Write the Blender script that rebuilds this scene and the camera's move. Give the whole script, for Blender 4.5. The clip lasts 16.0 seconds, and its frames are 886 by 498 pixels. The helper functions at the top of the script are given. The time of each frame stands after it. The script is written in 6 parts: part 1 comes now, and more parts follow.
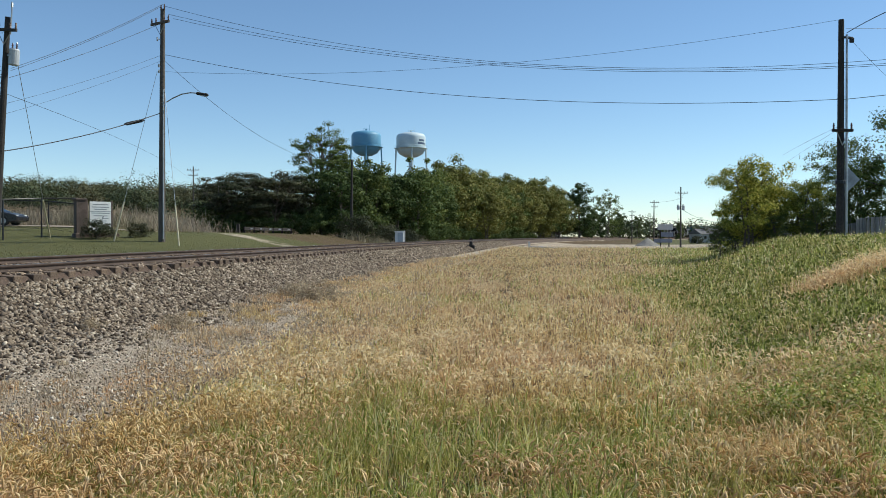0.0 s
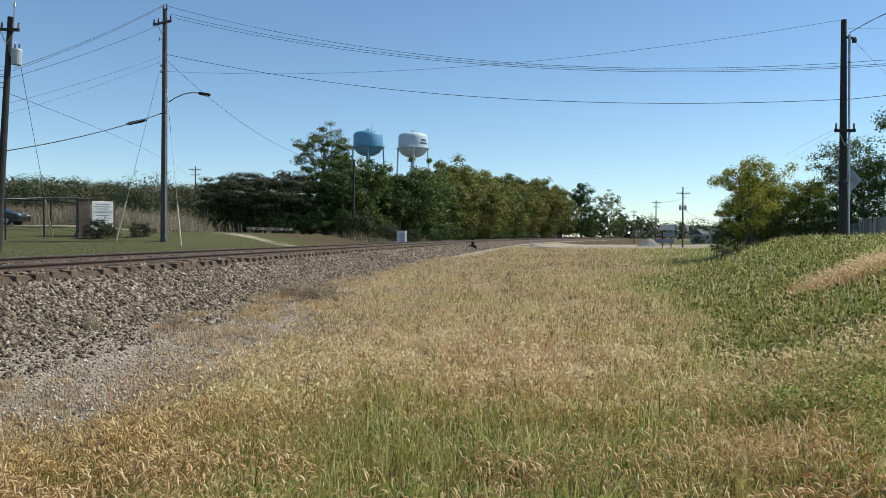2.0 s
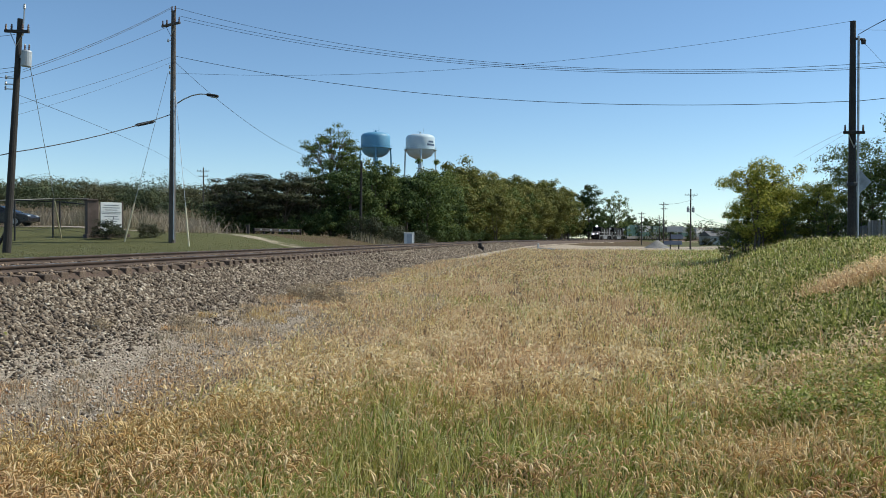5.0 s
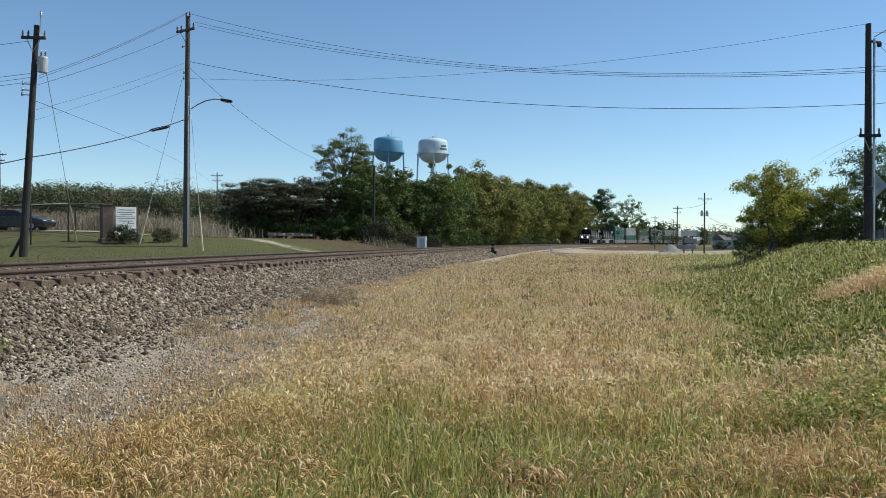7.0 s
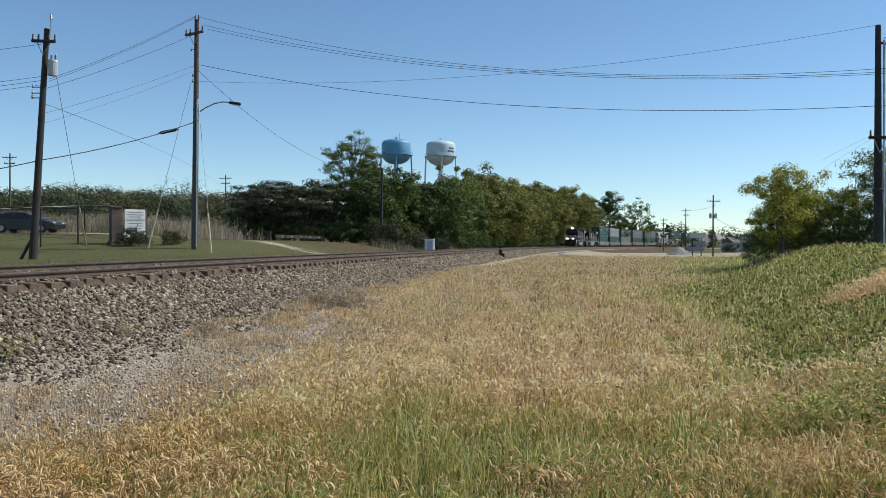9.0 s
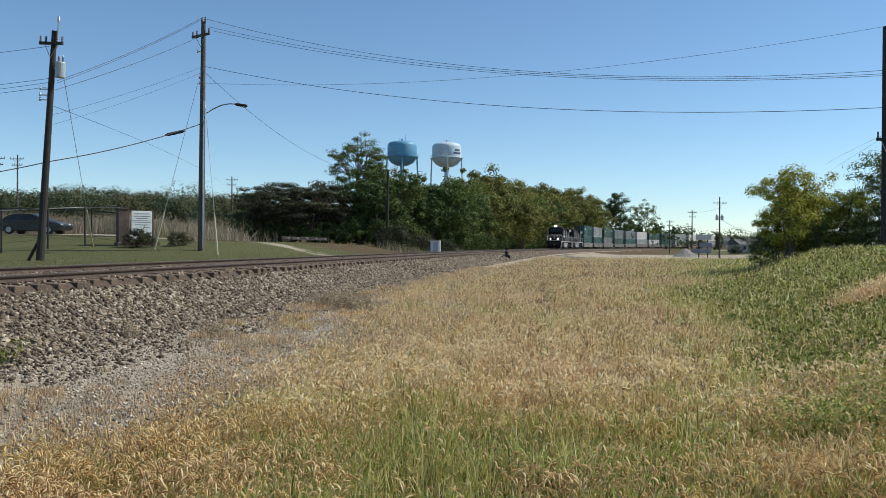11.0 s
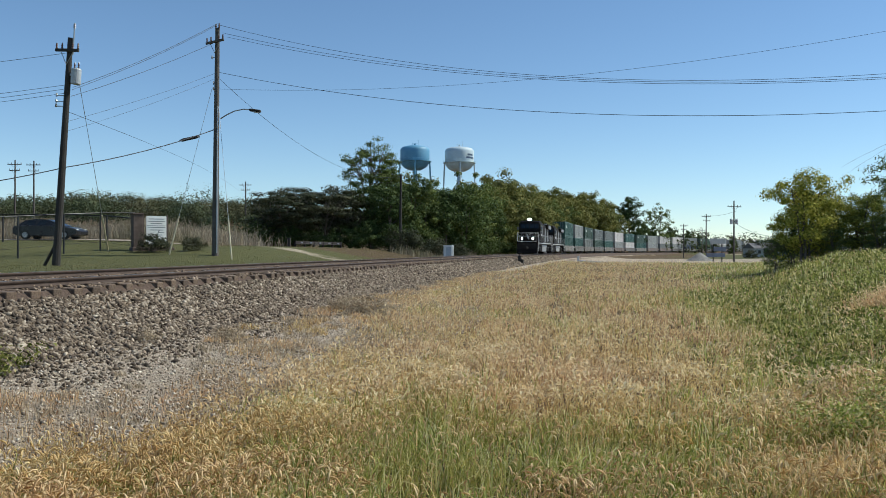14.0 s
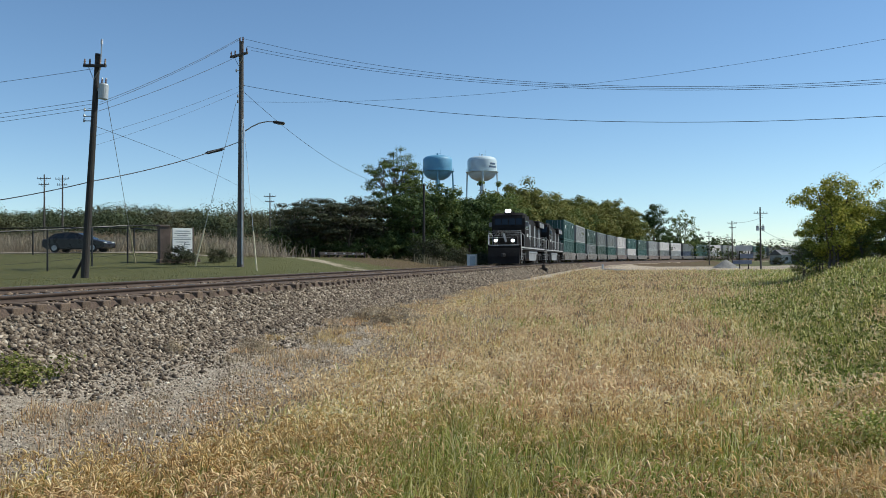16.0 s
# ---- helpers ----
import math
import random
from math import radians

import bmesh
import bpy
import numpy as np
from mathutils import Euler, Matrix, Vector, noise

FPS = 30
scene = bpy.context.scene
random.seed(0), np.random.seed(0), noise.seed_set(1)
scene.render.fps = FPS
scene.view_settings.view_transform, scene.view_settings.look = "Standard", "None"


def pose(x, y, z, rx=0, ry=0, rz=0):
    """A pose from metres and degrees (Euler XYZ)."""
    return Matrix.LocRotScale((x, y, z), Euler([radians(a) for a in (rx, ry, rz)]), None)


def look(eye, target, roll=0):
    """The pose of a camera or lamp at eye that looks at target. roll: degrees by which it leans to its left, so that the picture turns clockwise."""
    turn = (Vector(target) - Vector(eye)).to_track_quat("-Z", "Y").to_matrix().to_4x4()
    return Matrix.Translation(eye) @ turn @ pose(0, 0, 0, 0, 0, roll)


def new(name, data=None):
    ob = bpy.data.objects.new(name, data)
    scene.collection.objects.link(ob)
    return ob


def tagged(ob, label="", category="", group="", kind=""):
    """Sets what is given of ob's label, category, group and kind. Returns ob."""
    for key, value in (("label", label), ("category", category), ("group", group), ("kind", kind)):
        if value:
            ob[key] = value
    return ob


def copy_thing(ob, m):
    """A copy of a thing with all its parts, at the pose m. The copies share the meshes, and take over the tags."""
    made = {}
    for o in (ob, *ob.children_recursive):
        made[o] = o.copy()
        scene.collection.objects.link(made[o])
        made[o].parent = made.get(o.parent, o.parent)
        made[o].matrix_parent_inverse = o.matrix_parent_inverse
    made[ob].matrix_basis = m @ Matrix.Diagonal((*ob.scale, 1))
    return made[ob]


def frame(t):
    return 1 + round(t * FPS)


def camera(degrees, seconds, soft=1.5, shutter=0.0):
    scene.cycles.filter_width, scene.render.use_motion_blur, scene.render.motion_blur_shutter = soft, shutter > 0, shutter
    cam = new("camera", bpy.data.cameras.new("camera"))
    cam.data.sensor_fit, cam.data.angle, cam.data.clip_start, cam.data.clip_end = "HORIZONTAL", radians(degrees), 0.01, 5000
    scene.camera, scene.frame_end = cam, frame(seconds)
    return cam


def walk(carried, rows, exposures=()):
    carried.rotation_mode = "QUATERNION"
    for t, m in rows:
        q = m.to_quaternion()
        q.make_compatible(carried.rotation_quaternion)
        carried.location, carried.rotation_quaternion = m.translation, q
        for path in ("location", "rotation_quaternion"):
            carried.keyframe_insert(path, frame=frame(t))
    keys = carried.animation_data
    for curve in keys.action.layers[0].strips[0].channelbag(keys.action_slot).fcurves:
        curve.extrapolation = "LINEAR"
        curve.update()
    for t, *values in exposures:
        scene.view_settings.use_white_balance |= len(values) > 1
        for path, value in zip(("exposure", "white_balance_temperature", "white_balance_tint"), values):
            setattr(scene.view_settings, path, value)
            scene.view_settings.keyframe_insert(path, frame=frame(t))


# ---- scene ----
cam = camera(56.8, 16.0, soft=0.75)

# the camera: held by hand, turning slowly to the left; seconds, yaw, pitch, roll in degrees
TURNS = [
    (0.0, 0.0, -0.869, 0.0), (1.0, -0.027, -0.878, 0.031), (2.0, -0.130, -0.872, 0.055), (3.0, -0.207, -0.866, 0.155),
    (4.0, -0.366, -0.821, 0.168), (6.5, -1.248, -0.585, 0.135), (7.0, -1.516, -0.474, 0.124), (7.5, -1.742, -0.405, 0.121),
    (8.0, -1.837, -0.407, 0.143), (8.5, -1.936, -0.353, 0.146), (9.0, -2.063, -0.312, 0.127), (11.5, -2.558, -0.179, 0.174),
    (12.0, -2.651, -0.165, 0.159), (12.5, -2.753, -0.133, 0.179), (13.0, -2.892, -0.098, 0.146), (13.5, -3.068, -0.023, 0.125),
    (14.0, -3.370, 0.115, 0.077), (14.5, -3.700, 0.221, -0.056), (15.0, -4.021, 0.344, -0.146), (15.5, -4.410, 0.539, -0.300),
    (16.0, -5.005, 0.782, -0.414)]
EYE = 1.6


def held(yaw, pitch, roll):
    m = Matrix.Rotation(radians(-yaw), 4, "Z") @ Matrix.Rotation(radians(90 + pitch), 4, "X") @ Matrix.Rotation(radians(roll), 4, "Z")
    return Matrix.Translation((0.0065 * yaw, 0, EYE)) @ m


walk(cam, [(t, held(y, p, r)) for t, y, p, r in TURNS], exposures=[(0.0, 0.02, 5760, 2), (16.0, -0.05, 5680, 2)])

# ---- light ----
SUN_EL, SUN_AZ = radians(46), radians(76)          # azimuth from +Y towards +X
world = bpy.data.worlds.new("sky")
scene.world = world
world.use_nodes = True
_nt = world.node_tree
_sky = _nt.nodes.new("ShaderNodeTexSky")
_sky.sky_type = "NISHITA"
_sky.sun_disc = False
_sky.sun_elevation, _sky.sun_rotation = SUN_EL, SUN_AZ
_sky.altitude, _sky.air_density, _sky.dust_density, _sky.ozone_density = 200, 0.88, 0.0, 1.15
_nt.links.new(_sky.outputs[0], _nt.nodes["Background"].inputs[0])
_nt.nodes["Background"].inputs[1].default_value = 0.12
sun = new("sun", bpy.data.lights.new("sun", "SUN"))
sun.data.energy, sun.data.angle, sun.data.color = 5.0, radians(0.55), (1.0, 0.885, 0.73)
sun.matrix_basis = look((60, 0, 80), (60 - math.sin(SUN_AZ) * math.cos(SUN_EL), -math.cos(SUN_AZ) * math.cos(SUN_EL), 80 - math.sin(SUN_EL)))


# ---- materials ----
def nodes_of(name):
    m = bpy.data.materials.new(name)
    m.use_nodes = True
    return m, m.node_tree, m.node_tree.nodes["Principled BSDF"]


def link(nt, a, b):
    nt.links.new(a, b)


def noise_node(nt, scale, detail=4.0, rough=0.6, coord="Object"):
    tc = nt.nodes.new("ShaderNodeTexCoord")
    n = nt.nodes.new("ShaderNodeTexNoise")
    n.inputs["Scale"].default_value, n.inputs["Detail"].default_value, n.inputs["Roughness"].default_value = scale, detail, rough
    link(nt, tc.outputs[coord], n.inputs["Vector"])
    return n


def ramp(nt, src, stops):
    r = nt.nodes.new("ShaderNodeValToRGB")
    while len(r.color_ramp.elements) < len(stops):
        r.color_ramp.elements.new(0.5)
    for e, (p, c) in zip(r.color_ramp.elements, stops):
        e.position, e.color = p, (*c, 1)
    link(nt, src, r.inputs[0])
    return r


def mix(nt, fac, a, b, kind="MIX"):
    n = nt.nodes.new("ShaderNodeMix")
    n.data_type, n.blend_type = "RGBA", kind
    for sock, v in ((n.inputs[0], fac), (n.inputs[6], a), (n.inputs[7], b)):
        if isinstance(v, (int, float)):
            sock.default_value = v
        elif isinstance(v, tuple):
            sock.default_value = (*v, 1)
        else:
            link(nt, v, sock)
    return n.outputs[2]


def bump(nt, b, height, strength, dist=0.02):
    n = nt.nodes.new("ShaderNodeBump")
    n.inputs["Strength"].default_value, n.inputs["Distance"].default_value = strength, dist
    link(nt, height, n.inputs["Height"])
    link(nt, n.outputs[0], b.inputs["Normal"])


def surface(name, c1, c2, rough=0.8, metal=0.0, scale=6.0, fine=60.0, stain=None, stain_amount=0.5, relief=0.3, island=0.0, per_object=0.0):
    """Two-scale variation: c1 to c2 by a fine grain, and a larger stain."""
    m, nt, b = nodes_of(name)
    n1 = noise_node(nt, fine)
    n2 = noise_node(nt, scale)
    col = ramp(nt, n1.outputs["Fac"], [(0.3, c1), (0.7, c2)]).outputs[0]
    dark = stain or tuple(0.55 * v for v in c1)
    f2 = ramp(nt, n2.outputs["Fac"], [(0.42, (0, 0, 0)), (0.7, (stain_amount,) * 3)])
    col = mix(nt, f2.outputs[0], col, dark)
    if island:
        g = nt.nodes.new("ShaderNodeNewGeometry")
        r = ramp(nt, g.outputs["Random Per Island"], [(0, (1 - island,) * 3), (1, (1 + island,) * 3)])
        col = mix(nt, 1.0, col, r.outputs[0], "MULTIPLY")
    if per_object:
        g = nt.nodes.new("ShaderNodeObjectInfo")
        r = ramp(nt, g.outputs["Random"], [(0, (1 - per_object,) * 3), (1, (1 + per_object,) * 3)])
        col = mix(nt, 1.0, col, r.outputs[0], "MULTIPLY")
    link(nt, col, b.inputs["Base Color"])
    rr = ramp(nt, n2.outputs["Fac"], [(0.2, (max(rough - 0.12, 0.05),) * 3), (0.8, (min(rough + 0.12, 1),) * 3)])
    link(nt, rr.outputs[0], b.inputs["Roughness"])
    b.inputs["Metallic"].default_value = metal
    if relief:
        bump(nt, b, n1.outputs["Fac"], relief)
    return m


def stony(name, stops, grit=12.0, dirt=(0.13, 0.10, 0.075)):
    """Broken stones: a colour for each piece, mineral grit and patches of dirt."""
    m, nt, b = nodes_of(name)
    g = nt.nodes.new("ShaderNodeNewGeometry")
    col = ramp(nt, g.outputs["Random Per Island"], stops).outputs[0]
    n1, n2 = noise_node(nt, grit, 5), noise_node(nt, 0.7, 4)
    col = mix(nt, 1.0, col, ramp(nt, n1.outputs["Fac"], [(0.3, (0.6, 0.6, 0.6)), (0.7, (1.25, 1.22, 1.18))]).outputs[0], "MULTIPLY")
    col = mix(nt, ramp(nt, n2.outputs["Fac"], [(0.48, (0, 0, 0)), (0.72, (0.5,) * 3)]).outputs[0], col, dirt)
    link(nt, col, b.inputs["Base Color"])
    b.inputs["Roughness"].default_value = 0.9
    b.inputs["Specular IOR Level"].default_value = 0.2
    bump(nt, b, n1.outputs["Fac"], 0.4)
    return m


def leafy(name, stops, glow=0.3, per_object=0.25, patch=None, patch_scale=0.3, patch_range=(0.45, 0.6)):
    """Leaves and blades: colour by the piece, light passing through; a patch colour comes in by a large noise."""
    m, nt, b = nodes_of(name)
    g = nt.nodes.new("ShaderNodeNewGeometry")
    col = ramp(nt, g.outputs["Random Per Island"], stops).outputs[0]
    if patch:
        n = noise_node(nt, patch_scale, 3.0)
        f = ramp(nt, n.outputs["Fac"], [(patch_range[0], (0, 0, 0)), (patch_range[1], (1, 1, 1))])
        p2 = ramp(nt, g.outputs["Random Per Island"], patch).outputs[0]
        col = mix(nt, f.outputs[0], col, p2)
    o = nt.nodes.new("ShaderNodeObjectInfo")
    r = ramp(nt, o.outputs["Random"], [(0, (1 - per_object, 1 - per_object * 0.8, 1 - per_object)), (1, (1 + per_object, 1 + per_object * 0.7, 1 + per_object * 0.4))])
    col = mix(nt, 1.0, col, r.outputs[0], "MULTIPLY")
    link(nt, col, b.inputs["Base Color"])
    b.inputs["Roughness"].default_value = 0.65
    b.inputs["Specular IOR Level"].default_value = 0.12
    t = nt.nodes.new("ShaderNodeBsdfTranslucent")
    link(nt, col, t.inputs["Color"])
    s = nt.nodes.new("ShaderNodeMixShader")
    s.inputs[0].default_value = glow
    link(nt, b.outputs[0], s.inputs[1])
    link(nt, t.outputs[0], s.inputs[2])
    link(nt, s.outputs[0], nt.nodes["Material Output"].inputs[0])
    return m


def glow_mat(name, color, strength):
    m, nt, b = nodes_of(name)
    b.inputs["Emission Color"].default_value = (*color, 1)
    b.inputs["Emission Strength"].default_value = strength
    b.inputs["Base Color"].default_value = (0.8, 0.8, 0.75, 1)
    return m


def glass_dark(name):
    m, nt, b = nodes_of(name)
    b.inputs["Base Color"].default_value = (0.02, 0.025, 0.03, 1)
    b.inputs["Roughness"].default_value = 0.12
    b.inputs["Specular IOR Level"].default_value = 0.4
    return m


def ground_material():
    """Soil, dead thatch and green sod by place: gravel dust beside the track, straw in the field, green on the rise and the lawn."""
    m, nt, b = nodes_of("ground_soil_and_sod")
    att = nt.nodes.new("ShaderNodeAttribute")
    att.attribute_name = "cover"
    sep = nt.nodes.new("ShaderNodeSeparateColor")
    link(nt, att.outputs["Color"], sep.inputs[0])
    fine, mid, big = noise_node(nt, 45, 5), noise_node(nt, 5, 5), noise_node(nt, 0.45, 4)
    straw = mix(nt, mid.outputs["Fac"], (0.085, 0.058, 0.030), (0.20, 0.14, 0.075))
    straw = mix(nt, ramp(nt, fine.outputs["Fac"], [(0.35, (0.6,) * 3), (0.65, (0, 0, 0))]).outputs[0], straw, (0.05, 0.036, 0.021))
    green = mix(nt, mid.outputs["Fac"], (0.06, 0.068, 0.022), (0.13, 0.128, 0.048))
    green = mix(nt, ramp(nt, fine.outputs["Fac"], [(0.4, (0, 0, 0)), (0.7, (0.6,) * 3)]).outputs[0], green, (0.17, 0.15, 0.07))
    dust = mix(nt, ramp(nt, noise_node(nt, 28, 8, 0.75).outputs["Fac"], [(0.38, (0, 0, 0)), (0.62, (1, 1, 1))]).outputs[0], (0.26, 0.205, 0.145), (0.64, 0.535, 0.405))
    dust = mix(nt, ramp(nt, mid.outputs["Fac"], [(0.45, (0, 0, 0)), (0.7, (0.6,) * 3)]).outputs[0], dust, (0.22, 0.165, 0.11))
    wob = nt.nodes.new("ShaderNodeMath")
    wob.operation = "MULTIPLY_ADD"
    link(nt, big.outputs["Fac"], wob.inputs[0])
    wob.inputs[1].default_value, wob.inputs[2].default_value = 0.9, -0.70
    rag = nt.nodes.new("ShaderNodeMath")
    rag.operation = "MULTIPLY_ADD"
    link(nt, noise_node(nt, 2.2, 6, 0.7).outputs["Fac"], rag.inputs[0])
    rag.inputs[1].default_value = 0.5
    link(nt, wob.outputs[0], rag.inputs[2])
    def edge(ch):
        a = nt.nodes.new("ShaderNodeMath")
        a.operation = "ADD"
        link(nt, sep.outputs[ch], a.inputs[0])
        link(nt, rag.outputs[0], a.inputs[1])
        return ramp(nt, a.outputs[0], [(0.4, (0, 0, 0)), (0.62, (1, 1, 1))]).outputs[0]
    col = mix(nt, edge(1), straw, green)
    col = mix(nt, edge(0), col, dust)
    link(nt, col, b.inputs["Base Color"])
    b.inputs["Roughness"].default_value = 0.95
    b.inputs["Specular IOR Level"].default_value = 0.15
    bump(nt, b, fine.outputs["Fac"], 0.8, 0.05)
    return m


M = {}
M["ground"] = ground_material()
M["dry"] = leafy("dry_grass_blades", [(0, (0.30, 0.18, 0.06)), (0.35, (0.56, 0.38, 0.135)), (0.7, (0.80, 0.60, 0.25)), (1, (0.95, 0.82, 0.46))], 0.48, 0,
                 patch=[(0, (0.34, 0.182, 0.09)), (0.5, (0.70, 0.45, 0.235)), (1, (0.92, 0.71, 0.41))], patch_scale=0.3, patch_range=(0.38, 0.56))
M["green"] = leafy("green_grass_blades", [(0, (0.12, 0.16, 0.026)), (0.45, (0.34, 0.375, 0.08)), (0.75, (0.60, 0.59, 0.20)), (1, (0.90, 0.84, 0.50))], 0.5, 0,
                   patch=[(0, (0.22, 0.20, 0.045)), (0.6, (0.46, 0.41, 0.12)), (1, (0.74, 0.63, 0.28))], patch_scale=0.9)
M["head"] = leafy("foxtail_seed_heads", [(0, (0.56, 0.38, 0.14)), (0.5, (0.85, 0.66, 0.31)), (1, (0.97, 0.87, 0.56))], 0.5, 0,
                  patch=[(0, (0.54, 0.345, 0.17)), (0.5, (0.80, 0.60, 0.34)), (1, (0.95, 0.79, 0.50))], patch_scale=0.3, patch_range=(0.38, 0.56))
M["broad"] = leafy("broad_weed_leaves", [(0, (0.07, 0.085, 0.018)), (0.5, (0.165, 0.182, 0.040)), (0.85, (0.29, 0.28, 0.078)), (1, (0.60, 0.52, 0.25))], 0.42, 0)
M["weed"] = leafy("grey_dry_weeds", [(0, (0.28, 0.21, 0.13)), (0.5, (0.46, 0.37, 0.25)), (1, (0.64, 0.54, 0.38))], 0.35, 0)
M["reed"] = leafy("tall_pale_reeds", [(0, (0.24, 0.195, 0.135)), (0.5, (0.34, 0.285, 0.20)), (1, (0.44, 0.375, 0.27))], 0.3, 0,
                  patch=[(0, (0.10, 0.11, 0.05)), (1, (0.24, 0.22, 0.11))], patch_scale=0.12, patch_range=(0.5, 0.68))
M["lawn"] = leafy("mown_lawn_blades", [(0, (0.15, 0.15, 0.055)), (0.6, (0.19, 0.18, 0.07)), (1, (0.25, 0.215, 0.10))], 0.3, 0,
                  patch=[(0, (0.14, 0.12, 0.05)), (1, (0.34, 0.28, 0.15))], patch_scale=0.25, patch_range=(0.5, 0.66))
M["leaf_dark"] = leafy("dark_green_leaves", [(0, (0.038, 0.06, 0.02)), (0.6, (0.075, 0.108, 0.031)), (1, (0.135, 0.165, 0.052))], 0.22)
M["leaf_plum"] = leafy("dull_dark_leaves", [(0, (0.036, 0.043, 0.024)), (0.6, (0.068, 0.074, 0.040)), (1, (0.12, 0.115, 0.068))], 0.18)
M["leaf_mid"] = leafy("green_leaves", [(0, (0.06, 0.09, 0.024)), (0.6, (0.12, 0.158, 0.042)), (1, (0.21, 0.235, 0.07))], 0.25)
M["leaf_turn"] = leafy("turning_leaves", [(0, (0.09, 0.098, 0.026)), (0.5, (0.165, 0.172, 0.045)), (1, (0.26, 0.24, 0.072))], 0.25)
M["leaf_yellow"] = leafy("yellowing_leaves", [(0, (0.12, 0.145, 0.025)), (0.5, (0.32, 0.33, 0.055)), (1, (0.60, 0.54, 0.11))], 0.32)
M["leaf_far"] = leafy("far_wood_leaves", [(0, (0.055, 0.072, 0.040)), (0.5, (0.085, 0.105, 0.055)), (1, (0.125, 0.14, 0.07))], 0.2,
                      patch=[(0, (0.11, 0.098, 0.055)), (1, (0.17, 0.15, 0.08))], patch_scale=0.03, patch_range=(0.5, 0.64))
M["bark"] = surface("grey_brown_bark", (0.09, 0.07, 0.05), (0.17, 0.14, 0.11), 0.9, 0, 1.5, 14, relief=0.8)
M["stone"] = stony("ballast_stone", [(0, (0.055, 0.043, 0.033)), (0.3, (0.135, 0.103, 0.073)), (0.65, (0.25, 0.20, 0.148)), (0.9, (0.37, 0.31, 0.235)), (1, (0.54, 0.47, 0.37))])
M["stone_rust"] = stony("rust_stained_ballast", [(0, (0.10, 0.068, 0.046)), (0.5, (0.24, 0.175, 0.12)), (1, (0.40, 0.315, 0.23))], dirt=(0.20, 0.145, 0.095))
M["pebble"] = stony("pale_gravel_pebbles", [(0, (0.17, 0.135, 0.10)), (0.4, (0.40, 0.335, 0.25)), (0.8, (0.60, 0.52, 0.41)), (1, (0.78, 0.71, 0.59))], 30.0, (0.40, 0.32, 0.23))
M["ballast_bed"] = surface("ballast_bed", (0.035, 0.023, 0.013), (0.13, 0.085, 0.058), 0.95, 0, 1.2, 22, stain=(0.11, 0.065, 0.042), relief=1.0)
M["tie"] = surface("weathered_timber_tie", (0.085, 0.055, 0.036), (0.19, 0.135, 0.09), 0.9, 0, 2.0, 30, relief=0.7, per_object=0.3)
M["rail"] = surface("rusty_rail_steel", (0.045, 0.028, 0.02), (0.10, 0.065, 0.045), 0.75, 0.2, 3, 60)
M["rail_top"] = surface("polished_rail_head", (0.36, 0.34, 0.32), (0.55, 0.53, 0.5), 0.3, 0.9, 4, 80, relief=0.05)
M["pole"] = surface("weathered_pole_wood", (0.06, 0.05, 0.043), (0.15, 0.13, 0.11), 0.9, 0, 0.8, 25, relief=0.7)
M["pole_dark"] = surface("creosoted_pole_wood", (0.02, 0.017, 0.013), (0.06, 0.05, 0.043), 0.85, 0, 0.8, 25, relief=0.7)
M["galv"] = surface("galvanised_steel", (0.34, 0.35, 0.36), (0.5, 0.51, 0.52), 0.45, 0.7, 3, 40, relief=0.1)
M["wire"] = surface("dark_wire", (0.025, 0.026, 0.03), (0.06, 0.06, 0.065), 0.6, 0.3, 3, 40, relief=0)
M["porcelain"] = surface("brown_porcelain", (0.10, 0.05, 0.03), (0.16, 0.09, 0.06), 0.25, 0, 3, 40, relief=0)
M["grey_can"] = surface("grey_painted_can", (0.42, 0.44, 0.45), (0.52, 0.54, 0.55), 0.5, 0.1, 2, 40, relief=0.05)
M["guard_yellow"] = surface("pale_guy_guard", (0.50, 0.43, 0.27), (0.66, 0.60, 0.42), 0.6, 0, 2, 30, relief=0.05)
M["tank_blue"] = surface("pale_blue_tank_paint", (0.12, 0.30, 0.46), (0.16, 0.35, 0.50), 0.5, 0, 0.12, 2, stain=(0.11, 0.27, 0.41), stain_amount=0.35, relief=0.02)
M["tank_white"] = surface("white_tank_paint", (0.52, 0.62, 0.66), (0.62, 0.70, 0.73), 0.5, 0, 0.12, 2, stain=(0.36, 0.44, 0.48), stain_amount=0.35, relief=0.02)
M["tank_mark"] = surface("dark_blue_paint_mark", (0.05, 0.08, 0.14), (0.08, 0.12, 0.2), 0.5, 0, 1, 10, relief=0)
M["asphalt"] = surface("worn_asphalt", (0.14, 0.135, 0.13), (0.26, 0.25, 0.24), 0.9, 0, 0.5, 40, relief=0.4)
M["gravel_road"] = surface("pale_gravel_road", (0.28, 0.22, 0.165), (0.45, 0.375, 0.295), 0.95, 0, 0.4, 25, stain=(0.24, 0.185, 0.12), relief=0.1)
M["fence_black"] = surface("black_coated_fence_steel", (0.015, 0.015, 0.013), (0.035, 0.035, 0.037), 0.5, 0.3, 2, 40, relief=0)
M["stone_pier"] = surface("dark_brown_brick_pier", (0.07, 0.05, 0.04), (0.16, 0.115, 0.09), 0.9, 0, 3, 20, relief=0.6)
M["sign_white"] = surface("white_sign_panel", (0.74, 0.73, 0.69), (0.82, 0.81, 0.77), 0.5, 0, 2, 30, stain=(0.62, 0.6, 0.55), stain_amount=0.4, relief=0.03)
M["sign_ink"] = surface("dark_sign_lettering", (0.20, 0.21, 0.21), (0.28, 0.29, 0.29), 0.6, 0, 4, 40, relief=0)
